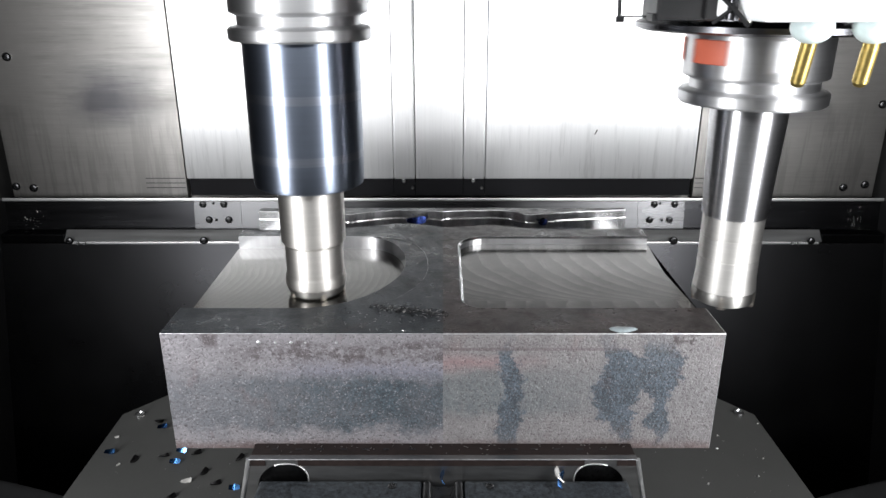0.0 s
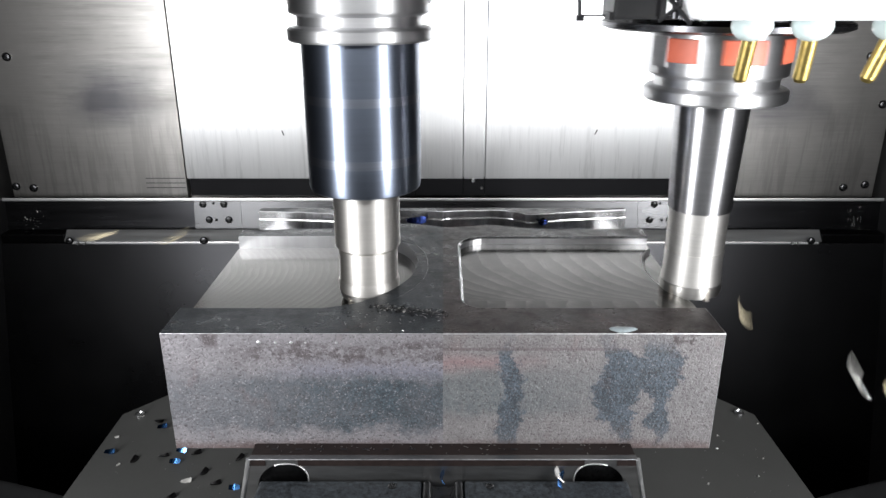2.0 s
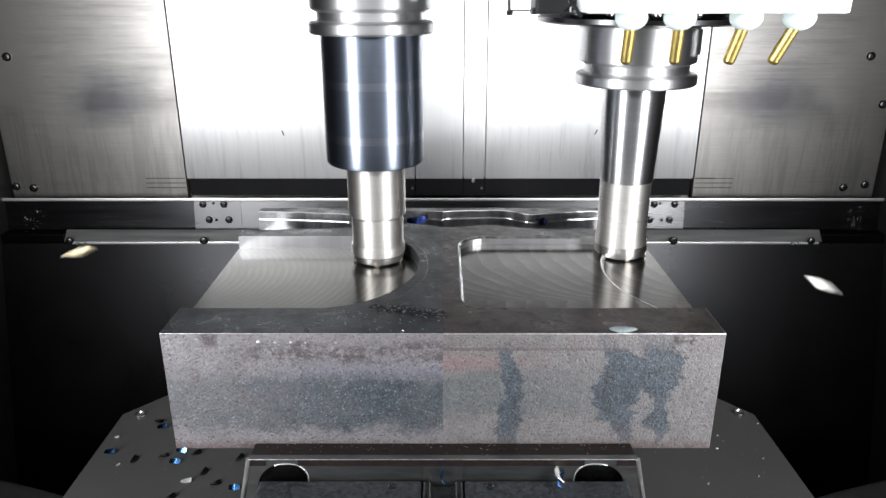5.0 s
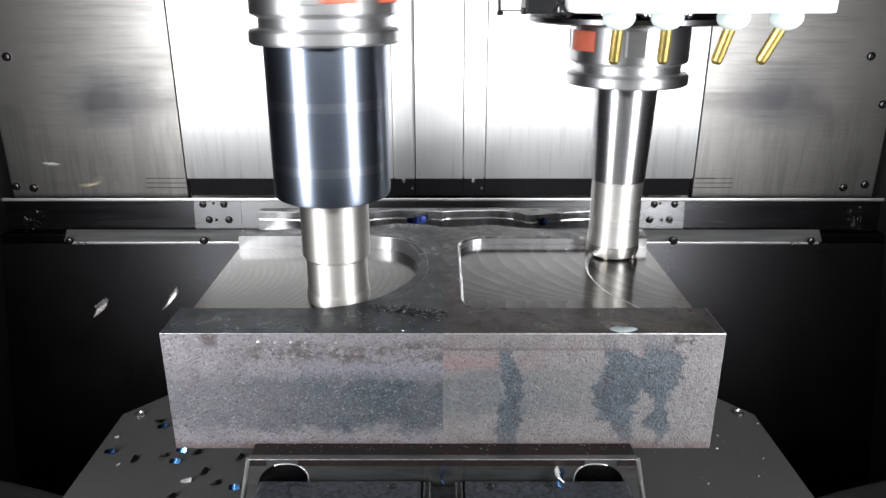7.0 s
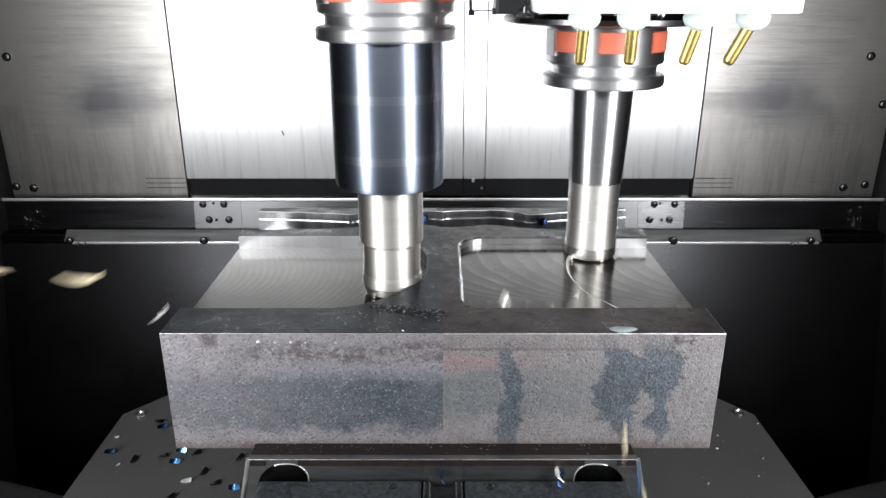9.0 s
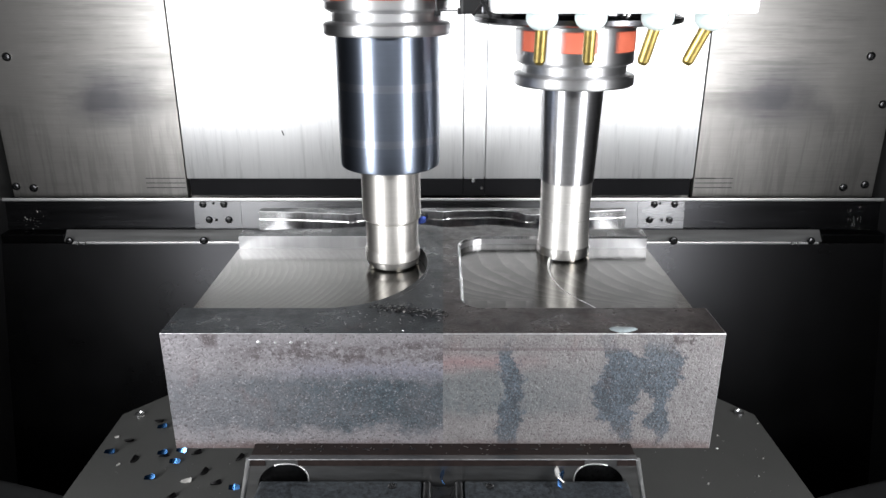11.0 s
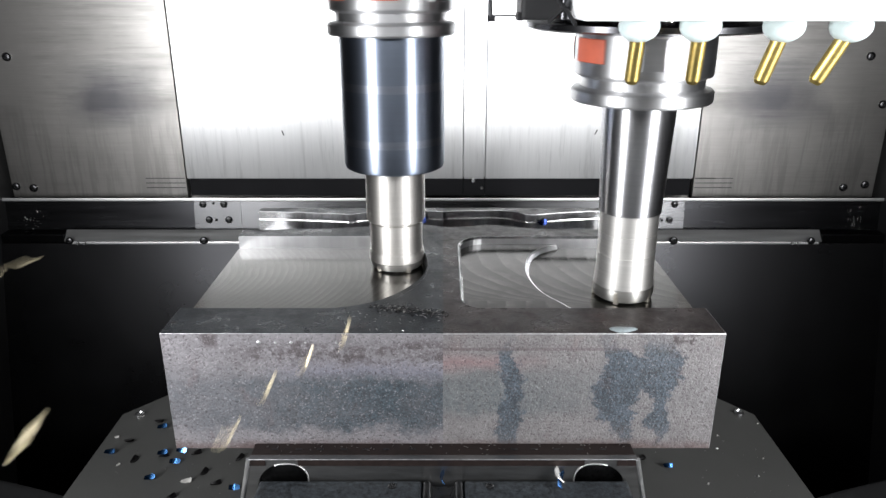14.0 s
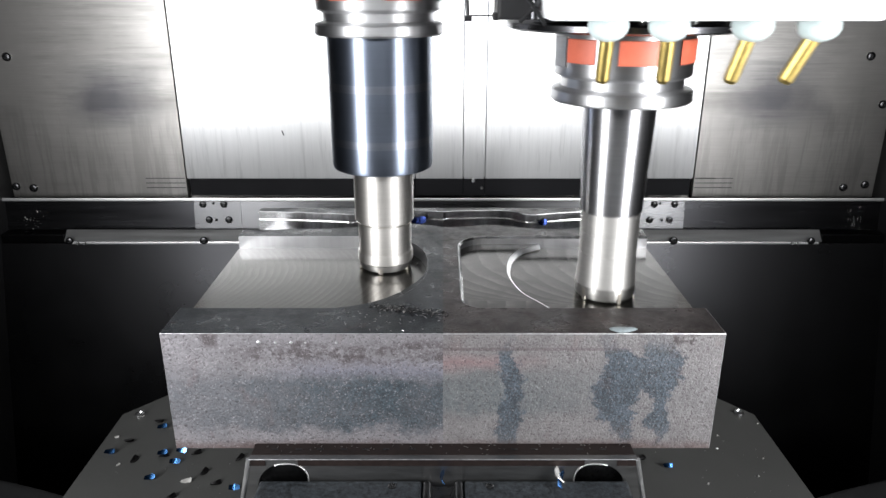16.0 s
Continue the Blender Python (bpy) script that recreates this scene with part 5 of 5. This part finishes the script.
    walk(holder_b, spun(((0, -112), (0.5, 180), (1, 0), (1.5, 180), (2, 0), (2.5, 180), (3, 77), (3.5, -100), (4, 180), (6.5, 57), (7, -115), (7.5, 137), (8, 5), (8.5, 180),
                         (9, 0), (11.5, -5), (12, 180), (12.5, -3), (13, 180), (13.5, 50), (14, -115), (14.5, 110), (15, -42), (15.5, 180), (16, 0))))
    walk(stock_end, [(t, pose(x, 0, 0)) for t, x in ((0, 0.0), (0.6, 0.001), (1.0, 0.0045), (1.5, 0.0085), (3.0, 0.0105), (4.5, 0.0115), (6.6, 0.0118), (7.0, 0.0125),
                                                     (7.5, 0.0165), (8.0, 0.0180), (9.0, 0.0185), (13.0, 0.0187), (16, 0.0190))])
    for ob, t in zip(layers, (0.45, 2.4, 4.3, 6.35, 8.4, 10.5, 12.6, 14.7)):
        walk(ob, [(0, pose(0, 0, 0)), (t, pose(0, 0, 0)), (t + 0.15, pose(0, 0, -0.006)), (16, pose(0, 0, -0.006))])
    for ob, x, y in pushed:
        rest = ob.matrix_world.copy()
        shove = Matrix.Translation((x - rest.translation.x, y - rest.translation.y, 0))
        walk(ob, [(0, rest), (9.25, rest), (9.45, shove @ pose(0, 0, 0.012) @ rest), (9.6, shove @ rest), (16, shove @ rest)])
    for k, ob in enumerate(landed):
        rest, t = ob.matrix_world.copy(), 12.8 + 0.3 * k
        at = lambda x, y, z: Matrix.Translation(Vector((x, y, z)) - rest.translation) @ rest
        walk(ob, [(0, at(0.15, 0.55, 0.125)), (t, at(0.15, 0.55, 0.125)), (t + 0.07, at(0.205, 0.54, 0.190)), (t + 0.17, at(0.226, 0.54, 0.100)), (t + 0.27, rest), (16, rest)])
    spin = random.Random(9)
    for ob, t, target, left in flights:
        t0 = max(0.0, t - 0.15)
        start = tool_at(path_a if left else path_b, t0) if t > 0.15 else target - Vector((0.05, 0, 0))
        hidden = Vector((min(0.15, max(-0.15, start.x)), 0.55, 0.125))
        g = Vector((0, 0, -9.81))
        d = max(t - t0, 0.1)
        v0 = (target - start) / d - g * d / 2
        along = (v0 + g * d).normalized()
        flat = Vector((0, -0.8, 0.6))
        flat = (flat - along * flat.dot(along)).normalized()
        aim = Matrix((along, flat.cross(along), flat)).transposed().to_4x4()
        axis = [spin.uniform(-45, 45) for _ in range(3)]
        face = lambda p, a: Matrix.Translation(p) @ aim @ pose(0, 0, 0, a, axis[1] * 0.4, axis[2] * 0.8)
        rows = [(0.0, face(hidden, axis[0]))] if t0 > 0.07 else []
        if t0 > 0.14:
            rows.append((t0 - 0.07, face(hidden, axis[0])))
        turn = 0
        k = 0
        while True:
            s = k / 30
            p = start + v0 * s + g * s * s / 2
            p.x = min(max(p.x, -0.57), 0.57)
            p.y = min(max(p.y, 0.03), 0.90)
            turn = (s - d) * 330
            stop = p.z < -0.60 or t0 + s > 15.95
            if p.z < -0.60:
                p.z = -0.615
            rows.append((t0 + s, face(p, axis[0] + turn)))
            if stop:
                break
            k += 1
        if rows[-1][0] < 15.98:
            rows.append((16.0, rows[-1][1]))
        walk(ob, rows)


motions()
